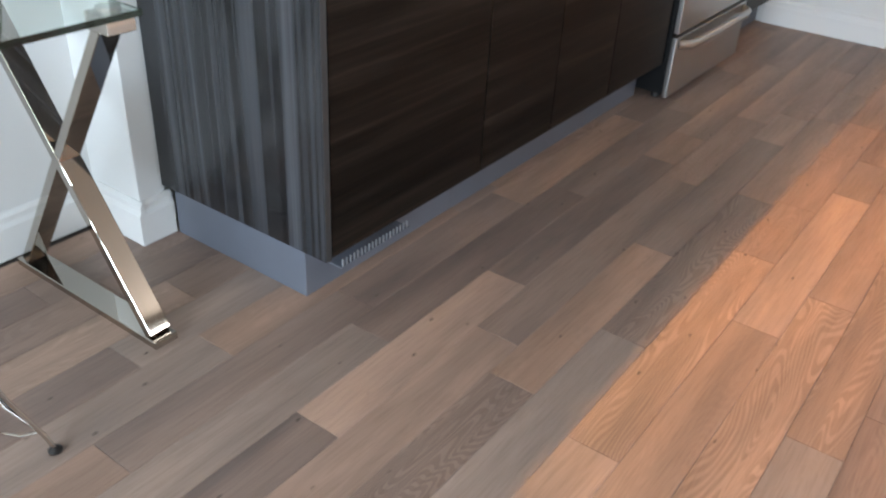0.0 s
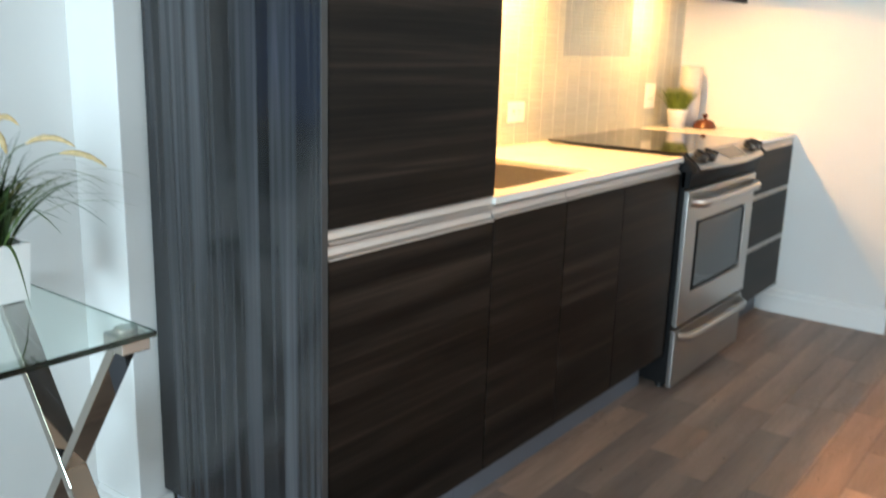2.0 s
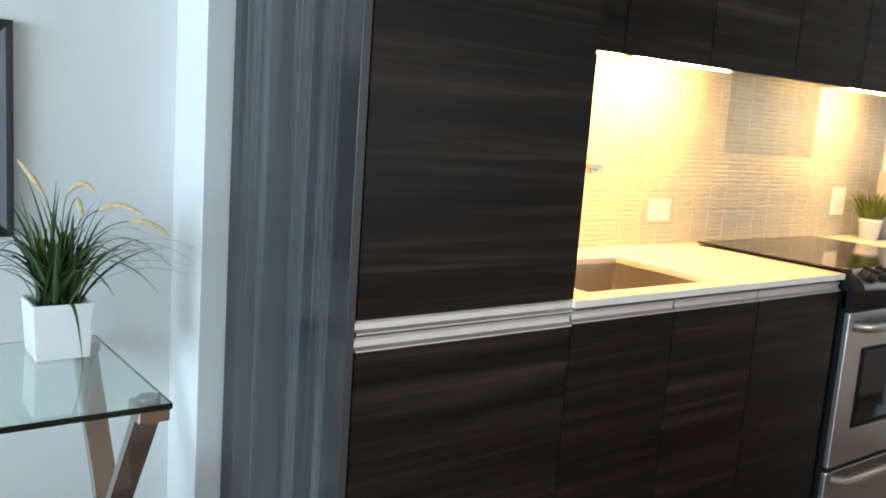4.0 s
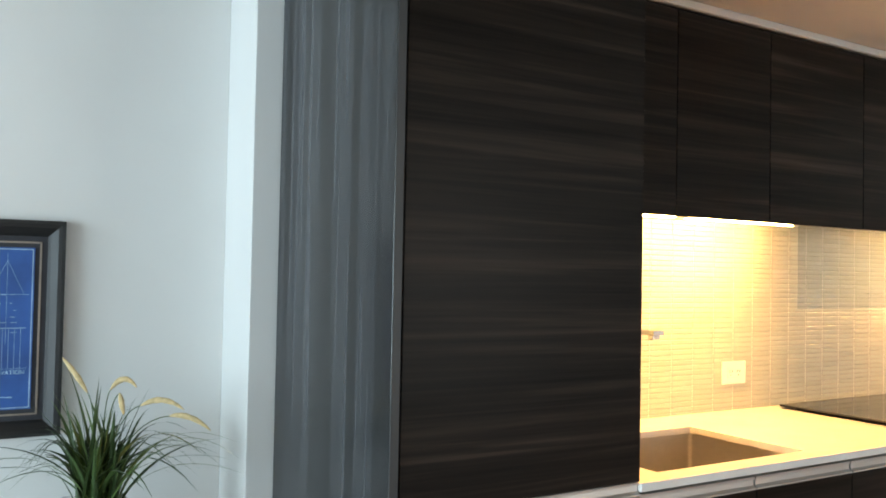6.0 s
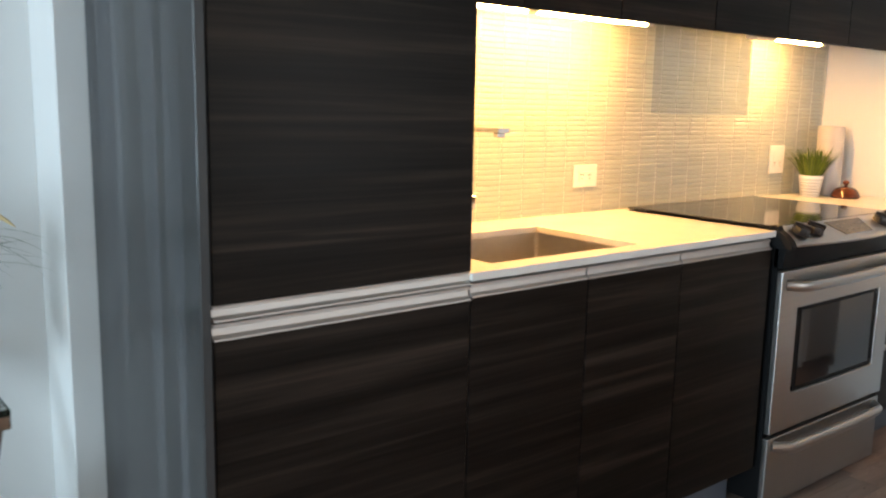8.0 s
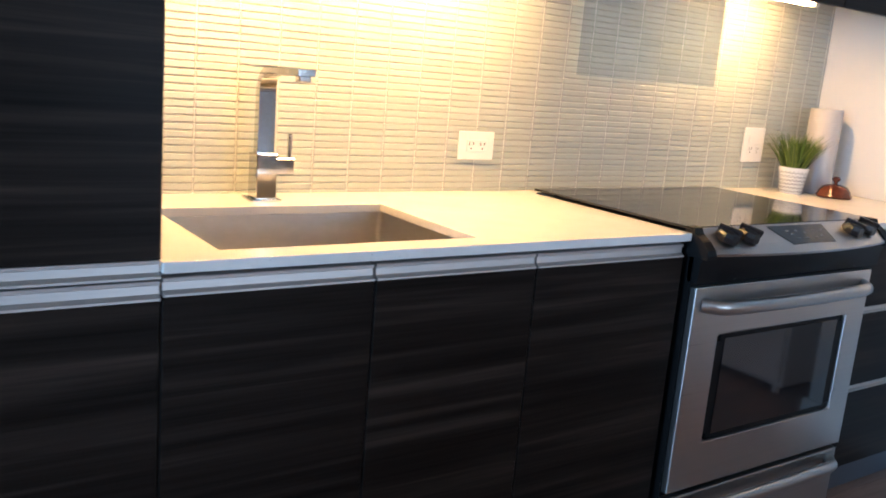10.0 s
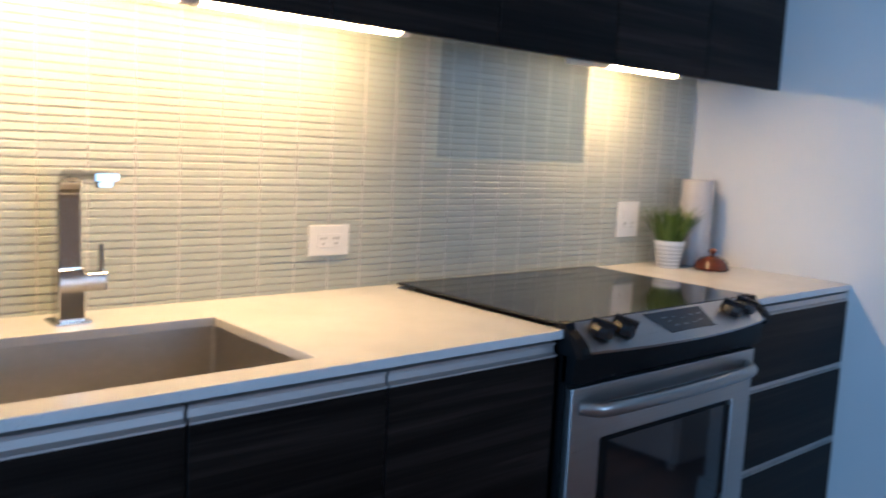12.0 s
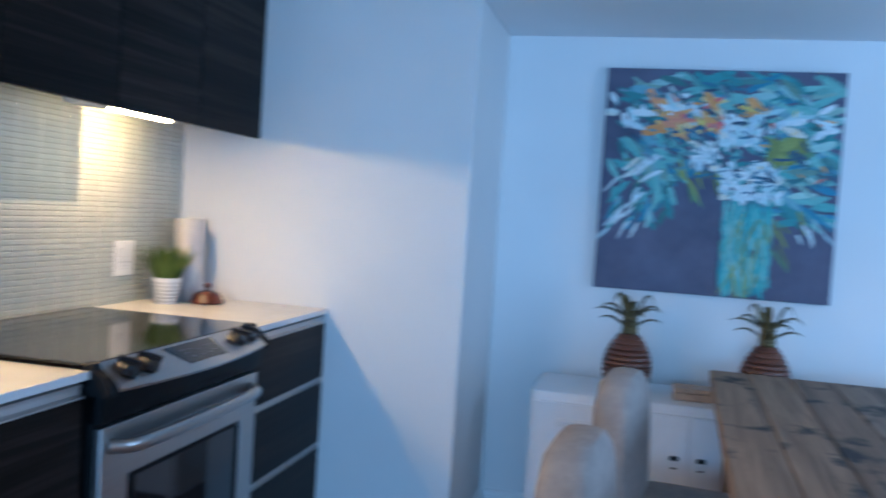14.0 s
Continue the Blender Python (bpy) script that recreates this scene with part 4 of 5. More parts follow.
# framed blueprint
PX0, PX1, PZ0, PZ1, PY = -1.035, -0.438, 0.976, 1.461, Y_DESK
pf = thing("framed_blueprint", ((PX0 + PX1) / 2, PY, PZ0), "blue architectural blueprint in a black wooden frame", "picture")
FW = 0.036
M_FRAME = plain("black_frame", (0.010, 0.010, 0.011), 0.5, var=0.3)
prof = [(0, 0.002), (0, 0.022), (0.008, 0.030), (0.016, 0.028), (FW - 0.006, 0.018), (FW, 0.012), (FW, 0.002)]
for a, b, inw in (((PX0, PY, PZ0), (PX1, PY, PZ0), (0, 0, 1)), ((PX0, PY, PZ1), (PX1, PY, PZ1), (0, 0, -1)), ((PX0, PY, PZ0 + 0.0), (PX0, PY, PZ1), (1, 0, 0)), ((PX1, PY, PZ0), (PX1, PY, PZ1), (-1, 0, 0))):
    a, b, inw = Vector(a), Vector(b), Vector(inw)
    along = (b - a).normalized()
    bm = bmesh.new()
    r0 = [bm.verts.new(a + inw * u + along * u + Vector((0, -w, 0))) for u, w in prof]
    r1 = [bm.verts.new(b + inw * u - along * u + Vector((0, -w, 0))) for u, w in prof]
    n = len(prof)
    for i in range(n):
        bm.faces.new((r0[i], r0[(i + 1) % n], r1[(i + 1) % n], r1[i]))
    part("frame_rail", bm, M_FRAME, pf)
part("mount", box(PX0 + FW, PX1 - FW, PY - 0.008, PY - 0.002, PZ0 + FW, PZ1 - FW), plain("dark_mount", (0.03, 0.032, 0.04), 0.7), pf, "dark grey mount board")
bm = bmesh.new()
m0 = FW + 0.012
for x0, x1, z0, z1 in ((PX0 + m0, PX1 - m0, PZ0 + m0, PZ0 + m0 + 0.004), (PX0 + m0, PX1 - m0, PZ1 - m0 - 0.004, PZ1 - m0), (PX0 + m0, PX0 + m0 + 0.004, PZ0 + m0, PZ1 - m0), (PX1 - m0 - 0.004, PX1 - m0, PZ0 + m0, PZ1 - m0)):
    bx(bm, x0, x1, PY - 0.0105, PY - 0.0085, z0, z1)
part("fillet", bm, plain("bronze_fillet", (0.35, 0.30, 0.26), 0.35, 0.6), pf, "thin bronze fillet")
m1 = m0 + 0.014
M_BLUE = plain("blueprint_blue", (0.012, 0.095, 0.33), 0.55, var=0.3, scale=9)
sheet = part("print", box(PX0 + m1, PX1 - m1, PY - 0.0115, PY - 0.0085, PZ0 + m1, PZ1 - m1), M_BLUE, pf, "blueprint sheet with white line drawing")
M_LINE = plain("white_line", (0.30, 0.48, 0.66), 0.6, var=0.3)
bm = bmesh.new()
QX1, QZ1 = PX1 - m1, PZ1 - m1


def stroke(x0, z0, x1, z1, w=0.0007):
    dv = Vector((x1 - x0, 0, z1 - z0))
    nv = Vector((-dv.z, 0, dv.x)).normalized() * w / 2
    y = PY - 0.0122
    bm.faces.new([bm.verts.new(Vector(p)) for p in ((x0 + nv.x, y, z0 + nv.z), (x1 + nv.x, y, z1 + nv.z), (x1 - nv.x, y, z1 - nv.z), (x0 - nv.x, y, z0 - nv.z))])


e = 0.004
for seg in ((PX0 + m1 + e, PZ0 + m1 + e, QX1 - e, PZ0 + m1 + e), (QX1 - e, PZ0 + m1 + e, QX1 - e, QZ1 - e), (PX0 + m1 + e, QZ1 - e, QX1 - e, QZ1 - e), (PX0 + m1 + e, PZ0 + m1 + e, PX0 + m1 + e, QZ1 - e)):
    stroke(*seg, 0.0022)
for cx in (QX1 - 0.055, QX1 - 0.19, QX1 - 0.34):
    zt = QZ1 - 0.015
    stroke(cx, zt - 0.015, cx - 0.035, zt - 0.09)
    stroke(cx, zt - 0.015, cx + 0.035, zt - 0.09)
    stroke(cx, zt, cx, zt - 0.2)
    stroke(cx - 0.045, zt - 0.09, cx + 0.045, zt - 0.09)
    stroke(cx - 0.045, zt - 0.165, cx + 0.04, zt - 0.165, 0.002)
    for k in range(6):
        x = cx - 0.03 + k * 0.012
        stroke(x, zt - 0.165, x, zt - 0.255)
    stroke(cx - 0.045, zt - 0.255, cx + 0.045, zt - 0.255)
rq = random.Random(8)
for k in range(150):
    x = rq.uniform(PX0 + m1 + 0.02, QX1 - 0.04)
    z = rq.choice((QZ1 - 0.105, QZ1 - 0.125, QZ1 - 0.14, QZ1 - 0.155, QZ1 - 0.168, QZ1 - 0.18, QZ1 - 0.19, QZ1 - 0.30, QZ1 - 0.325, QZ1 - 0.333, QZ1 - 0.34))
    stroke(x, z, x + rq.uniform(0.003, 0.014), z + rq.uniform(-0.001, 0.001), rq.uniform(0.001, 0.003))
part("drawing_lines", bm, M_LINE, sheet, "fine white drafting lines")
cu = bpy.data.curves.new("caption", "FONT")
cu.body = "ELEVATION"
cu.size, cu.extrude = 0.013, 0.0004
tmp = bpy.data.objects.new("caption", cu)
me = bpy.data.meshes.new_from_object(tmp)
bpy.data.objects.remove(tmp)
bm = bmesh.new()
bm.from_mesh(me)
bmesh.ops.transform(bm, matrix=pose(QX1 - 0.082, PY - 0.0124, QZ1 - 0.283, 90), verts=bm.verts)
part("caption", bm, M_LINE, sheet, "white lettering")

# wire-legged chair pulled up to the desk: its foot shows beside the desk leg
wc = thing("wire_leg_chair", (-0.849, 0.308, 0), "moulded white chair on crossed chrome wire legs", "chair")
bm = bmesh.new()
sx, sy = -0.849, 0.308
ring = []
for i in range(9):
    row = []
    for j in range(9):
        u, v = i / 4 - 1, j / 4 - 1
        x, y = sx + 0.18 * u * (1 - 0.25 * v * v), sy + 0.18 * v * (1 - 0.25 * u * u)
        row.append(bm.verts.new((x, y, 0.43 + 0.03 * (u * u + v * v) - 0.02)))
    ring.append(row)
for i in range(8):
    for j in range(8):
        bm.faces.new((ring[i][j], ring[i + 1][j], ring[i + 1][j + 1], ring[i][j + 1]))
r = bmesh.ops.extrude_face_region(bm, geom=list(bm.faces))
bmesh.ops.translate(bm, verts=[g for g in r["geom"] if isinstance(g, bmesh.types.BMVert)], vec=(0, 0, 0.008))
part("seat", bm, M_POT, wc, smooth=True)
for q in range(4):
    d = Vector((math.cos(radians(-45 + 90 * q)), math.sin(radians(-45 + 90 * q)), 0))
    side = Vector((-d.y, d.x, 0))
    c = Vector((sx, sy, 0))
    f = c + d * 0.30
    part("wire", tube([f + Vector((0, 0, 0.008)), f - d * 0.010 + Vector((0, 0, 0.035)), f - d * 0.060 + Vector((0, 0, 0.13)), c + d * 0.14 + Vector((0, 0, 0.405))], 0.0048, 8), M_CHROME, wc, smooth=True)
    part("wire", tube([f - d * 0.014 + side * 0.005 + Vector((0, 0, 0.04)), f - d * 0.07 + side * 0.012 + Vector((0, 0, 0.105)), c + d * 0.03 + side * 0.12 + Vector((0, 0, 0.40))], 0.0038, 8), M_CHROME, wc, smooth=True)
    part("wire", tube([f - d * 0.022 + Vector((0, 0, 0.05)), f - d * 0.05 - side * 0.012 + Vector((0, 0, 0.055)), f - d * 0.10 - side * 0.03 + Vector((0, 0, 0.09)), c + d * 0.03 - side * 0.12 + Vector((0, 0, 0.40))], 0.003, 8), M_CHROME, wc, smooth=True)
    part("foot_glide", lathe([(0.011, 0.0), (0.0135, 0.002), (0.0135, 0.006), (0.006, 0.013)], (f.x, f.y, 0.0005), 16), M_BLACK_PL, wc, "black glide", True)

# ---- dining side ----
LX0, LX1, LY0, LY1, LZ = 3.43, 3.83, -1.905, -0.755, 0.658
lk = thing("locker_sideboard", (3.63, -1.34, 0), "low white metal locker sideboard with louvred doors", "sideboard")
M_LOCK = plain("white_powder_coat", (0.78, 0.78, 0.79), 0.35, var=0.02, bump=0.05)
part("body", box(LX0 + 0.004, LX1, LY0, LY1, 0.04, LZ, 0.006, 2), M_LOCK, lk)
for a, b in ((LY0 + 0.012, (LY0 + LY1) / 2 - 0.002), ((LY0 + LY1) / 2 + 0.002, LY1 - 0.012)):
    dd = part("door", box(LX0 - 0.014, LX0 + 0.0035, a, b, 0.06, LZ - 0.035, 0.003), M_LOCK, lk)
    c = b - 0.155 if b > -1.0 else a + 0.155
    for k in range(5):
        z = 0.556 - k * 0.021
        part("louvre", sweep([(0.0, 0.0), (-0.012, 0.004), (-0.010, 0.008), (0.0, 0.015)], (LX0 - 0.0143, c - 0.068, z - 0.006), (LX0 - 0.0143, c + 0.068, z - 0.006), (1, 0, 0), (0, 0, 1)), M_LOCK, dd)
    hy = b - 0.045 if b < -1.2 else a + 0.045
    hd = part("handle", box(LX0 - 0.026, LX0 - 0.0145, hy - 0.016, hy + 0.016, 0.462, 0.478, 0.003), M_BLACK_PL, dd, "small dark pull")
    part("lock", lathe([(0.009, 0.0), (0.009, 0.004), (0.004, 0.005)], (LX0 - 0.0185, hy, 0.432), 10), M_BLACK_PL, dd)
for x in (LX0 + 0.04, LX1 - 0.04):
    for y in (LY0 + 0.05, LY1 - 0.05):
        part("leg", lathe([(0.015, 0.0), (0.017, 0.0395)], (x, y, 0.0005), 12), M_LOCK, lk)

M_PINE = island_tones("carved_brown_wood", [(0.0, (0.13, 0.05, 0.03)), (1.0, (0.20, 0.085, 0.05))], 0.4, 0.3)
M_LEAF_METAL = plain("aged_bronze_leaf", (0.16, 0.13, 0.06), 0.4, 0.6, 0.35, 40)


def pineapple(x, y, seed):
    p = thing("pineapple_ornament", (x, y, LZ), "ribbed brown pineapple ornament with curling bronze leaves", "ornament", "pineapple ornaments on the sideboard")
    prof = [(0.052, 0.0005)]
    nb = 11
    for k in range(nb):
        z0, z1 = 0.004 + k * 0.0195, 0.004 + (k + 1) * 0.0195
        for z, s in ((z0, 0.88), (z0 + 0.005, 1.0), (z1 - 0.005, 1.0), (z1, 0.88)):
            u = z / 0.218
            prof.append((s * (0.064 + 0.032 * math.sin(math.pi * min(1, u * 0.85 + 0.12)) - 0.028 * u ** 4), z))
    prof.append((0.02, 0.221))
    part("body", lathe(prof, (x, y, LZ), 28), M_PINE, p, "horizontally ribbed brown body", True)
    prof = []
    for k in range(7):
        z = 0.220 + k * 0.013
        prof += [(0.030 - k * 0.001, z), (0.033 - k * 0.001, z + 0.006), (0.029 - k * 0.001, z + 0.0129)]
    prof.append((0.0, prof[-1][1] + 0.001))
    part("neck", lathe(prof, (x, y, LZ), 20), M_LEAF_METAL, p, "ringed bronze neck", True)
    rg2 = random.Random(seed)
    for k in range(13):
        a = 2 * math.pi * k / (9 if k < 9 else 4) + rg2.uniform(-0.15, 0.15)
        d = Vector((math.cos(a), math.sin(a), 0))
        h = (0.05, 0.085, 0.028)[k % 3] if k < 9 else 0.03
        reach = (0.105, 0.07, 0.125)[k % 3] if k < 9 else 0.10
        b0 = Vector((x, y, LZ + (0.285 if k < 9 else 0.25))) + d * 0.022
        line = [b0 + d * reach * u + Vector((0, 0, h * math.sin(u * 2.5))) for u in [q / 8 for q in range(9)]]
        part("leaf", tube(line, [0.010, 0.013, 0.015, 0.015, 0.014, 0.012, 0.009, 0.006, 0.002], 6, flat=0.3), M_LEAF_METAL, p, smooth=True)


pineapple(3.62, -1.092, 1)
pineapple(3.62, -1.595, 2)
bk = thing("small_box", (3.58, -1.33, LZ), "small pale wooden box on the sideboard", "box")
M_TAN = plain("pale_wood", (0.42, 0.28, 0.17), 0.5, var=0.2, scale=25)
part("base", box(3.53, 3.63, -1.42, -1.27, LZ + 0.0005, LZ + 0.028, 0.002), M_TAN, bk)
part("lid", box(3.528, 3.632, -1.422, -1.268, LZ + 0.0295, LZ + 0.046, 0.002), M_TAN, bk)

# floral canvas
CY0, CY1, CZ0, CZ1, CXF = -1.838, -0.93, 1.032, 1.930, X_PIC - 0.035
cv = thing("floral_canvas", (X_PIC, (CY0 + CY1) / 2, CZ0), "abstract floral canvas in teal, white and orange on slate blue", "painting")
k = Mat("slate_canvas", (0.06, 0.07, 0.13), 0.7)
v = k.coords()
k.out("Base Color", k.ramp(k.noise(v, 6, 5), [(0.3, (0.075, 0.078, 0.125)), (0.7, (0.120, 0.122, 0.185))]))
k.bump(k.noise(v, 300, 2), 0.2, 0.001)
part("canvas", box(CXF, X_PIC - 0.002, CY0, CY1, CZ0, CZ1, 0.003), k.m, cv, "slate blue stretched canvas")
W_, H_ = CY1 - CY0, CZ1 - CZ0


def dab(bm, u, v, length, width, angle, rng, lift):
    """One brush dab on the canvas, with a ragged tapering outline."""
    n = 7
    c = Vector((CXF - lift, CY1 - u * W_, CZ1 - v * H_))
    dv = Vector((0, -math.cos(angle), -math.sin(angle)))
    nv = Vector((0, math.sin(angle), -math.cos(angle)))
    bend = rng.uniform(-0.25, 0.25)
    top, bot = [], []
    for i in range(n + 1):
        s = i / n
        w = width * (math.sin(math.pi * (0.12 + 0.83 * s)) ** 0.7) * rng.uniform(0.75, 1.15) / 2
        m = c + dv * length * (s - 0.5) + nv * bend * length * (s - 0.5) ** 2
        for lst, sg in ((top, 1), (bot, -1)):
            p = m + nv * w * sg
            p.y = min(max(p.y, CY0 + 0.002), CY1 - 0.002)
            p.z = min(max(p.z, CZ0 + 0.002), CZ1 - 0.002)
            lst.append(bm.verts.new(p))
    for i in range(n):
        bm.faces.new((top[i], top[i + 1], bot[i + 1], bot[i]))


rng = random.Random(21)
TEAL = [(0.0, (0.035, 0.13, 0.14)), (0.2, (0.08, 0.30, 0.31)), (0.4, (0.24, 0.48, 0.44)), (0.55, (0.05, 0.15, 0.15)), (0.7, (0.05, 0.22, 0.36)), (0.85, (0.42, 0.60, 0.54)), (1.0, (0.08, 0.17, 0.12))]
WHITE = [(0.0, (0.40, 0.60, 0.62)), (0.25, (0.60, 0.70, 0.72)), (0.55, (0.72, 0.75, 0.75)), (0.8, (0.46, 0.60, 0.66)), (1.0, (0.74, 0.68, 0.55))]
HOT = [(0.0, (0.62, 0.24, 0.05)), (0.35, (0.70, 0.42, 0.12)), (0.6, (0.65, 0.10, 0.13)), (0.8, (0.66, 0.55, 0.10)), (1.0, (0.75, 0.55, 0.35))]
OLIVE = [(0.0, (0.16, 0.20, 0.04)), (0.5, (0.30, 0.34, 0.07)), (1.0, (0.10, 0.22, 0.12))]
LIFT = [0.0012]


def dabs(name, stops, jobs, label):
    bm = bmesh.new()
    for u0, u1, v0, v1, n, l0, l1, w, a0, a1 in jobs:
        for _ in range(n):
            LIFT[0] += 0.000012
            dab(bm, rng.uniform(u0, u1), rng.uniform(v0, v1), rng.uniform(l0, l1), w * rng.uniform(0.6, 1.3), rng.uniform(a0, a1), rng, LIFT[0])
    tagged(part(name, bm, island_tones(name, stops, 0.5, 0.35, 120), cv, label), label, kind="stuff")


dabs("foliage_paint", TEAL, [(0.1, 0.98, 0.02, 0.22, 90, 0.07, 0.16, 0.03, -0.6, 0.8), (0.72, 0.98, 0.15, 0.66, 90, 0.08, 0.17, 0.03, -0.3, 0.9), (0.05, 0.35, 0.28, 0.52, 34, 0.07, 0.14, 0.028, 0.2, 1.4), (0.2, 0.32, 0.45, 0.66, 14, 0.08, 0.14, 0.03, 0.9, 1.4), (0.3, 0.95, 0.2, 0.5, 60, 0.04, 0.10, 0.028, 0, 3.1), (0.05, 0.3, 0.5, 0.72, 22, 0.05, 0.10, 0.02, 1.7, 2.4)], "teal and blue leaf strokes")
dabs("vase_paint", [(0.0, (0.05, 0.28, 0.31)), (0.5, (0.12, 0.42, 0.41)), (0.8, (0.28, 0.52, 0.48)), (1.0, (0.09, 0.25, 0.20))], [(0.54, 0.74, 0.60, 0.95, 190, 0.06, 0.15, 0.016, 1.4, 1.7), (0.54, 0.74, 0.58, 0.97, 50, 0.03, 0.06, 0.014, 1.2, 1.9)], "turquoise vase brushwork")
dabs("stem_paint", OLIVE, [(0.34, 0.5, 0.44, 0.58, 9, 0.05, 0.12, 0.012, 0.9, 1.5), (0.72, 0.9, 0.62, 0.82, 9, 0.05, 0.12, 0.012, 0.8, 1.3), (0.56, 0.72, 0.7, 0.96, 10, 0.12, 0.22, 0.01, 1.3, 2.1), (0.72, 0.84, 0.28, 0.42, 16, 0.05, 0.1, 0.035, 0, 3.1)], "olive stem strokes")
dabs("warm_petal_paint", HOT, [(0.2, 0.5, 0.13, 0.28, 34, 0.05, 0.12, 0.035, -0.5, 1.5), (0.55, 0.68, 0.14, 0.22, 8, 0.03, 0.08, 0.02, -0.3, 1.2), (0.88, 0.96, 0.2, 0.25, 4, 0.03, 0.06, 0.02, 0, 1)], "orange and pink petals")
dabs("white_petal_paint", WHITE, [(0.02, 0.2, 0.08, 0.26, 9, 0.05, 0.11, 0.026, 0, 1.6), (0.24, 0.44, 0.1, 0.22, 12, 0.04, 0.09, 0.022, -0.4, 1.2), (0.5, 0.66, 0.2, 0.34, 44, 0.03, 0.06, 0.026, 0, 3), (0.38, 0.49, 0.33, 0.43, 22, 0.03, 0.06, 0.026, 0.2, 2.6), (0.53, 0.76, 0.41, 0.57, 80, 0.03, 0.06, 0.028, 0, 3.1), (0.7, 0.95, 0.16, 0.28, 12, 0.05, 0.1, 0.026, -0.8, 0.4), (0.01, 0.16, 0.48, 0.76, 11, 0.05, 0.1, 0.014, 1.9, 2.5), (0.12, 0.24, 0.42, 0.5, 8, 0.07, 0.1, 0.015, 2.3, 2.7), (0.84, 0.97, 0.62, 0.74, 6, 0.04, 0.08, 0.012, 0.8, 1.5)], "white and pale blue petals")
dabs("shadow_paint", [(0.0, (0.03, 0.05, 0.09)), (0.4, (0.05, 0.16, 0.26)), (0.7, (0.10, 0.24, 0.24)), (1.0, (0.22, 0.30, 0.36))], [(0.3, 0.97, 0.03, 0.5, 60, 0.03, 0.08, 0.012, -0.5, 1.4), (0.53, 0.76, 0.40, 0.58, 22, 0.02, 0.05, 0.010, 0, 3.1), (0.05, 0.5, 0.1, 0.45, 40, 0.02, 0.06, 0.010, 0, 2)], "dark blue accent strokes")
dabs("accent_paint", HOT, [(0.25, 0.5, 0.12, 0.28, 14, 0.02, 0.05, 0.014, -0.5, 1.5), (0.6, 0.95, 0.15, 0.5, 12, 0.015, 0.04, 0.010, 0, 3.1)], "small orange and pink accents")

# weathered plank dining table
TX0, TX1, TY0, TY1, TZ = 1.82, 3.48, -2.30, -1.355, 0.79
tb = thing("dining_table", (2.6, -1.85, 0), "weathered grey-brown plank dining table", "table")
k = Mat("weathered_plank", (0.12, 0.09, 0.07), 0.72)
n1 = k.noise(k.coords((1.2, 22, 22), offset=True), 1.0, 6, 0.65, 1.2)
n2 = k.noise(k.coords((3, 3, 3), offset=True), 2.0, 4)
oi = k.t.nodes.new("ShaderNodeObjectInfo")
tone = k.ramp(oi.outputs["Random"], [(0, (0.23, 0.155, 0.10)), (0.5, (0.34, 0.235, 0.15)), (1, (0.18, 0.14, 0.112))])
col = k.mix(1.0, tone, k.ramp(n1, [(0.3, (0.45, 0.44, 0.43)), (0.7, (1.35, 1.32, 1.3))]), "MULTIPLY")
col = k.mix(k.ramp(n2, [(0.56, (0, 0, 0)), (0.66, (1, 1, 1))]), col, (0.03, 0.028, 0.027))
k.out("Base Color", col)
k.bump(n1, 0.5, 0.003)
M_PLANKW = k.m
npl = 7
for i in range(npl):
    a = TY0 + (TY1 - TY0) * i / npl
    b = TY0 + (TY1 - TY0) * (i + 1) / npl
    part("plank", box(TX0 + rng.uniform(0, 0.004), TX1 - rng.uniform(0, 0.004), a + 0.001, b - 0.001, TZ - 0.042, TZ - rng.uniform(0, 0.0015), 0.003), M_PLANKW, tb)
part("apron", cells([TX0 + 0.08, TX0 + 0.105, TX1 - 0.105, TX1 - 0.08], [TY0 + 0.08, TY0 + 0.105, TY1 - 0.105, TY1 - 0.08], TZ - 0.14, TZ - 0.0425, lambda i, j: not (i == 1 and j == 1)), M_PLANKW, tb)
for x in (TX0 + 0.11, TX1 - 0.11):
    for y in (TY0 + 0.11, TY1 - 0.11):
        part("leg", box(x - 0.045, x + 0.045, y - 0.045, y + 0.045, 0.0005, TZ - 0.0425, 0.006), M_PLANKW, tb)

tb.rotation_euler.z = radians(-2.2)

# upholstered dining chairs tucked along the table
M_LINEN = plain("grey_beige_linen", (0.40, 0.35, 0.315), 0.9, var=0.12, scale=30, bump=0.4)
M_LEGW = plain("dark_leg_wood", (0.022, 0.017, 0.014), 0.5, var=0.3)
ch = thing("dining_chair", (0, 0, 0), "grey-beige upholstered dining chair with a rounded back", "chair", "chairs along the dining table")


def cushion(w, d, h, at, crown=0.02, tilt=0.0, top_round=0.0):
    bm = bmesh.new()
    bmesh.ops.create_cube(bm, size=1)
    bmesh.ops.subdivide_edges(bm, edges=list(bm.edges), cuts=5, use_grid_fill=True)
    for v in bm.verts:
        p = v.co * 2
        q = Vector([abs(c) ** 0.0 * c for c in p])
        r = max(1e-6, (abs(p.x) ** 5 + abs(p.y) ** 5 + abs(p.z) ** 5) ** 0.2)
        s = Vector((p.x, p.y, p.z)) / r
        if top_round and s.z > 0:
            s.x *= math.sqrt(max(0.0, 1 - (s.z * top_round) ** 2))
        v.co = Vector((s.x * w / 2, s.y * d / 2 + tilt * (s.z + 1) * h / 2, s.z * h / 2)) + Vector(at)
    return bm


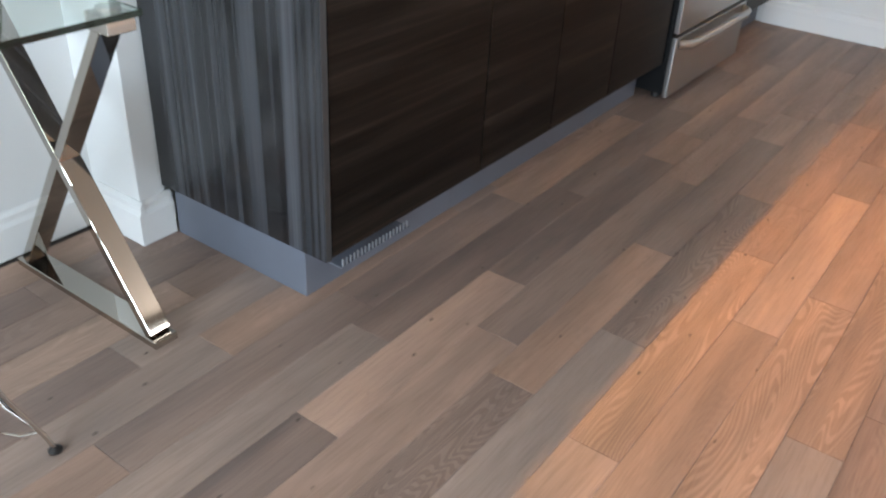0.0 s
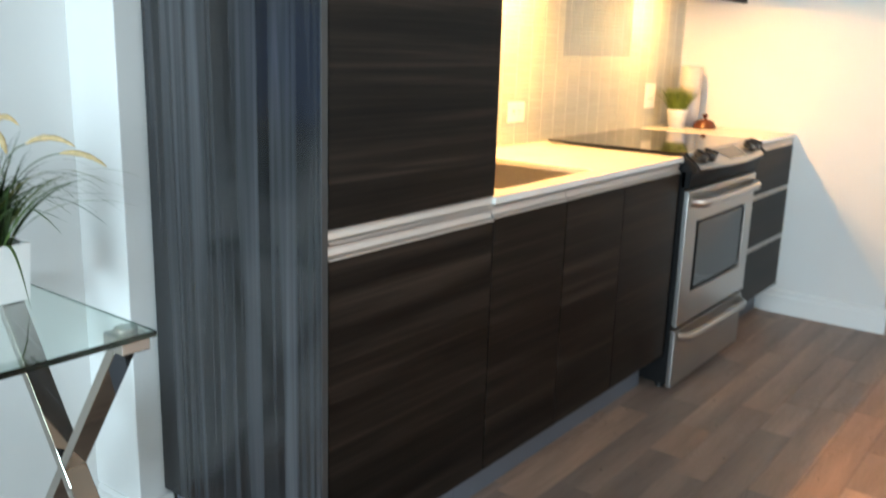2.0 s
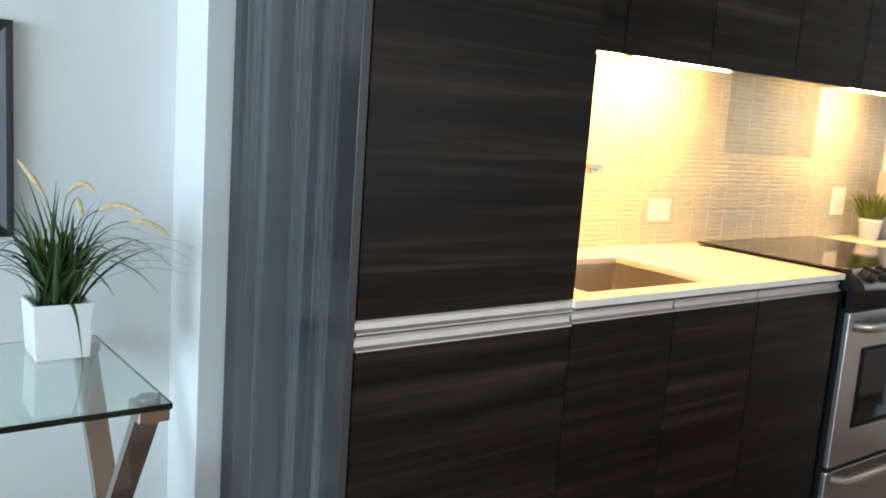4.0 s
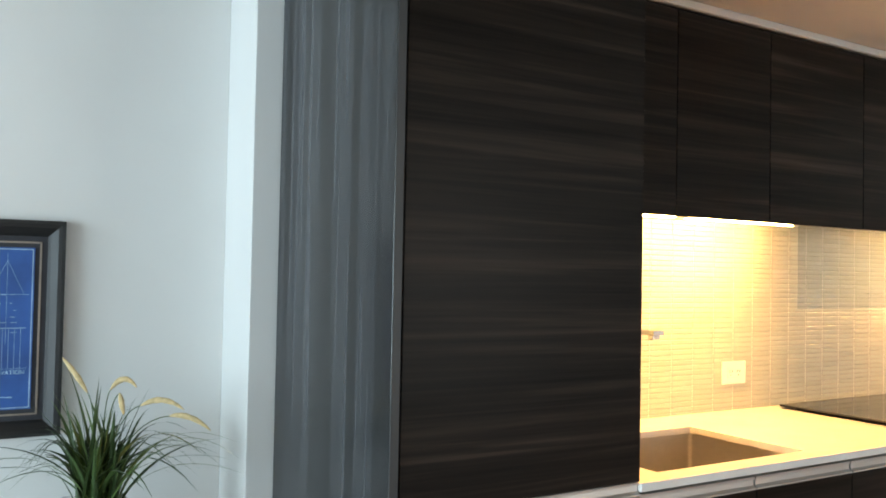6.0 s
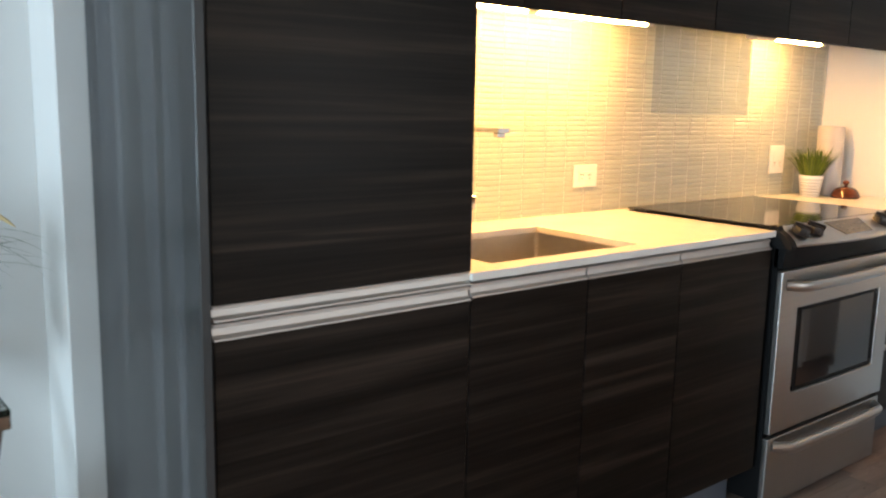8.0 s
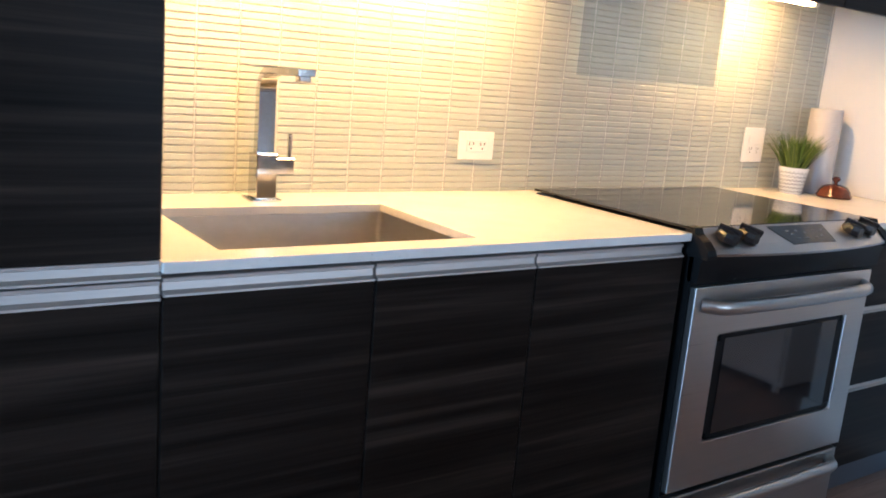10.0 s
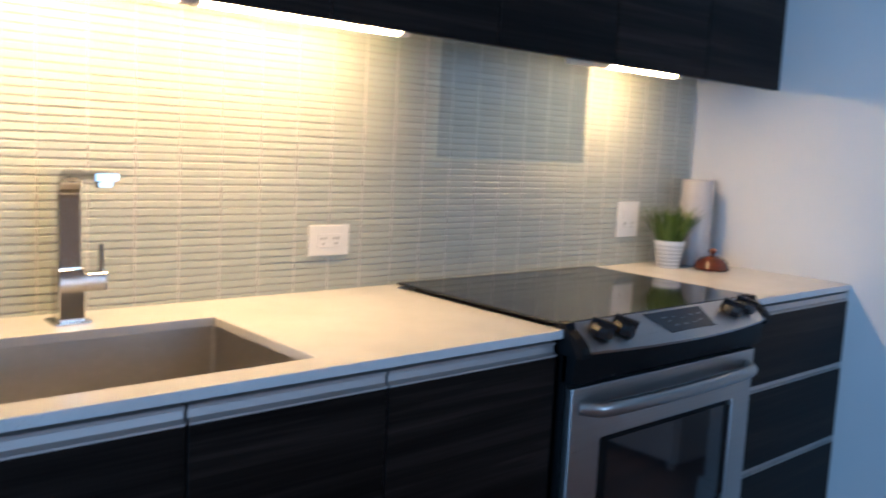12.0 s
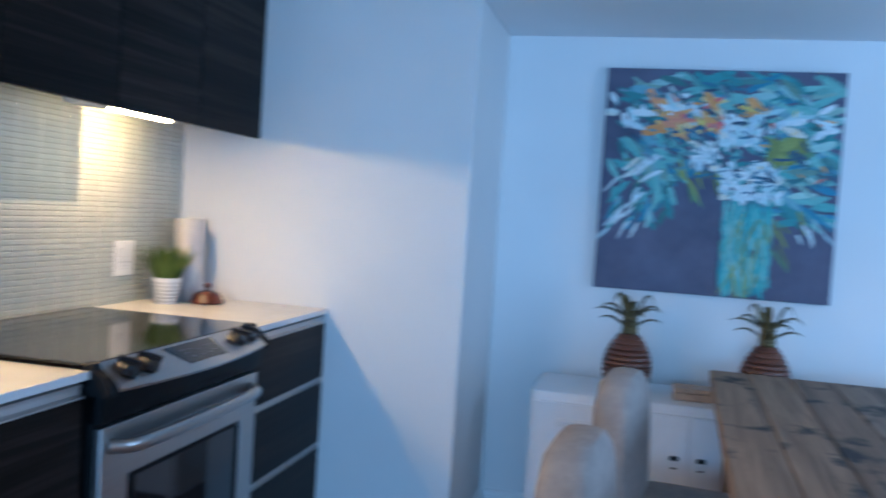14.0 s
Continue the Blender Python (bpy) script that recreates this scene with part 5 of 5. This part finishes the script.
part("seat", cushion(0.46, 0.46, 0.10, (0, 0, 0.44)), M_LINEN, ch, smooth=True)
part("backrest", cushion(0.46, 0.125, 0.44, (0, 0.205, 0.64), tilt=0.05, top_round=0.8), M_LINEN, ch, smooth=True)
for a in (-1, 1):
    for b in (-1, 1):
        part("leg", tube([(a * 0.17, b * 0.17, 0.40), (a * 0.20, b * 0.20, 0.0005)], [0.032, 0.024], 4), M_LEGW, ch)
ch.matrix_basis = pose(2.84, -1.318, 0, 0, 0, -8)
copy_thing(ch, pose(2.02, -1.25, 0, 0, 0, -6))
copy_thing(ch, pose(1.415, -1.305, 0, 0, 0, -5))

# ---- splashback tiles ----
TW, TH, TD = 0.0978, 0.01684, 0.0030
TZ0 = 0.9068
gr = solo("splashback", box(X_T + 0.001, X_END - 0.001, Y_BACK - 0.0075, Y_BACK + 0.001, CT + 0.001, Z_U + 0.054), M_BED_SHADED, "pale glass strip tiles in a stacked grid", "splashback", kind="structure")
ORIGIN[gr.name] = Vector((0, 0, 0))


def tile_bm(x0, x1, z0, z1):
    y0, y1 = Y_BACK - 0.0075, Y_BACK - 0.0075 - TD
    bm = bmesh.new()
    c, cx = 0.0017, 0.0007
    a = [bm.verts.new(p) for p in ((x0, y0, z0), (x1, y0, z0), (x1, y0, z1), (x0, y0, z1))]
    b = [bm.verts.new(p) for p in ((x0 + 0.0004, y1 + 0.0008, z0 + 0.0004), (x1 - 0.0004, y1 + 0.0008, z0 + 0.0004), (x1 - 0.0004, y1 + 0.0008, z1 - 0.0004), (x0 + 0.0004, y1 + 0.0008, z1 - 0.0004))]
    d = [bm.verts.new(p) for p in ((x0 + cx, y1, z0 + c), (x1 - cx, y1, z0 + c), (x1 - cx, y1, z1 - c), (x0 + cx, y1, z1 - c))]
    for p, q in ((a, b), (b, d)):
        for i in range(4):
            bm.faces.new((p[i], p[(i + 1) % 4], q[(i + 1) % 4], q[i]))
    bm.faces.new(d)
    bmesh.ops.recalc_face_normals(bm, faces=bm.faces)
    return bm


rest_v, rest_f = [], []
tile_me = None
rows_z = int((Z_U + 0.054 - TZ0) / TH)
xcol = [0.6682 + i * TW for i in range(27)]
col_edges = [X_T + 0.002] + [x for x in xcol if x < X_END - 0.01] + [X_END - 0.002]
for ci, (a, b) in enumerate(zip(col_edges, col_edges[1:])):
    for rj in range(rows_z):
        z = TZ0 + rj * TH
        g, gz = 0.0016, 0.0012
        full = abs((b - a) - TW) < 1e-4
        if full and ci <= 7:
            if tile_me is None:
                tb_ = tile_bm(-TW / 2 + g, TW / 2 - g, -TH / 2 + gz, TH / 2 - gz)
                tile_me = bpy.data.meshes.new("tile")
                tb_.to_mesh(tile_me)
                tb_.free()
                tile_me.materials.append(M_TILE)
            o = new("tile", tile_me)
            o.parent = gr
            o.location = ((a + b) / 2, 0, z + TH / 2)
        else:
            t_ = tile_bm(a + g, b - g, z + gz, z + TH - gz)
            base = len(rest_v)
            t_.verts.index_update()
            rest_v += [tuple(v.co) for v in t_.verts]
            rest_f += [[base + v.index for v in f.verts] for f in t_.faces]
            t_.free()
me = bpy.data.meshes.new("far_tiles")
me.from_pydata(rest_v, [], rest_f)
me.materials.append(M_TILE)
o = new("far_tiles", me)
o.parent = gr
tagged(o, "pale glass strip tiles", kind="stuff")
bm = bmesh.new()
for x in col_edges[1:-1]:
    bx(bm, x - 0.00155, x + 0.00155, Y_BACK - 0.0075 - TD + 0.0003, Y_BACK - 0.0070, TZ0, TZ0 + rows_z * TH)
tagged(part("upright_grout", bm, M_GROUT, gr, "pale upright grout lines"), "pale upright grout lines", kind="stuff")

# ---- floor planks ----
fl = solo("floor", box(X_WIN - 0.2, X_PIC + 0.2, Y_RIGHT - 0.2, Y_DESK + 0.2, -0.12, -0.006), M_GAP, "grey-brown oak plank floor", "floor", kind="structure")
ORIGIN[fl.name] = Vector((0, 0, 0))
PW = 0.1155
rng = random.Random(17)
LENS = [0.42, 0.55, 0.68, 0.82, 0.98, 1.15]
plank_me = {}


def plank_bm(ln):
    bm = box(-ln / 2 + 0.0004, ln / 2 - 0.0004, -PW / 2 + 0.0004, PW / 2 - 0.0004, -0.012, 0.0)
    es = [e for e in bm.edges if all(v.co.z > -0.001 for v in e.verts)]
    bmesh.ops.bevel(bm, geom=es, offset=0.0008, segments=1, affect="EDGES")
    return bm


# boards whose joints and tone stand out: row (counted from the kitchen front towards the dining side), from x, to x, tone
KNOWN = {
    (-2): [(-0.385, 0.40, "grey")],
    (-1): [(-1.05, -0.235, "grey"), (-0.235, 0.62, "tan")],
    0: [(-0.583, 0.10, "dark"), (0.10, 0.785, "dark"), (0.785, 1.60, "tan"), (1.60, 2.40, "dark")],
    1: [(-0.80, 0.02, "grey"), (0.02, 0.95, "dark"), (0.95, 1.80, "dark")],
    2: [(-1.05, -0.275, "dark"), (-0.275, 0.417, "pale"), (0.417, 1.35, "dark")],
    3: [(-0.70, 0.199, "pale"), (0.199, 1.25, "dark")],
    4: [(-0.75, 0.08, "figured_dark"), (0.08, 0.80, "tan"), (0.80, 1.75, "dark")],
    5: [(-0.45, 0.381, "grey"), (0.381, 1.29, "figured_dark"), (1.29, 2.10, "tan")],
    6: [(-0.80, 0.015, "pale"), (0.015, 0.95, "figured_tan")],
    7: [(-0.30, 0.62, "tan"), (0.62, 1.50, "pale")],
    8: [(-0.40, 0.85, "figured_tan"), (0.85, 1.60, "tan")],
    9: [(-0.60, 0.30, "grey"), (0.30, 1.20, "figured_tan")],
}
rest = []


def board(x, ln, y, tone=None):
    cx, cy = x + ln / 2, y + PW / 2
    if tone:
        b_ = plank_bm(ln)
        me = bpy.data.meshes.new("plank")
        b_.to_mesh(me)
        b_.free()
        me.materials.append(OAK[tone])
        o = new("plank", me)
    elif ln in LENS and -1.3 < cx < 3.4 and -1.75 < cy < 0.75:
        if ln not in plank_me:
            b_ = plank_bm(ln)
            plank_me[ln] = bpy.data.meshes.new("plank")
            b_.to_mesh(plank_me[ln])
            b_.free()
            plank_me[ln].materials.append(M_OAK)
        o = new("plank", plank_me[ln])
    else:
        rest.append((cx, cy, ln))
        return
    o.parent = fl
    o.location = (cx, cy, 0)


def fill(x, end, y):
    """Boards of mixed length from x to the end; the last one is cut to fit."""
    first = True
    while x < end - 0.001:
        ln = rng.choice(LENS)
        if first:
            ln, first = ln * rng.uniform(0.3, 1.0), False
        if end - x - ln < 0.15:
            ln = end - x
        board(x, ln, y)
        x += ln


for row in range(-6, 31):
    y = 0.059 - PW * (row + 1)
    x = X_WIN
    for a, b, tone in KNOWN.get(row, []):
        fill(x, a, y)
        board(a, b - a, y, tone)
        x = b
    fill(x, X_PIC, y)
vs, fs = [], []
for cx, cy, ln in rest:
    b_ = plank_bm(ln)
    b_.verts.index_update()
    base = len(vs)
    vs += [(v.co.x + cx, v.co.y + cy, v.co.z) for v in b_.verts]
    fs += [[base + v.index for v in f.verts] for f in b_.faces]
    b_.free()
me = bpy.data.meshes.new("far_planks")
me.from_pydata(vs, [], fs)
k = M_OAK.copy()
k.name = "oak_plank_far"
nt = k.node_tree
geo = nt.nodes.new("ShaderNodeNewGeometry")
for n in [n for n in nt.nodes if n.bl_idname == "ShaderNodeObjectInfo"]:
    for l in list(n.outputs["Random"].links):
        nt.links.new(geo.outputs["Random Per Island"], l.to_socket)
me.materials.append(k)
o = new("far_planks", me)
o.parent = fl
tagged(o, "grey-brown oak planks", kind="stuff")
# ground outside the windows
solo("ground", box(-400, 400, -400, 400, -12.2, -12.0), plain("far_ground", (0.14, 0.15, 0.13), 0.9), "far ground below the windows", "ground", kind="structure")
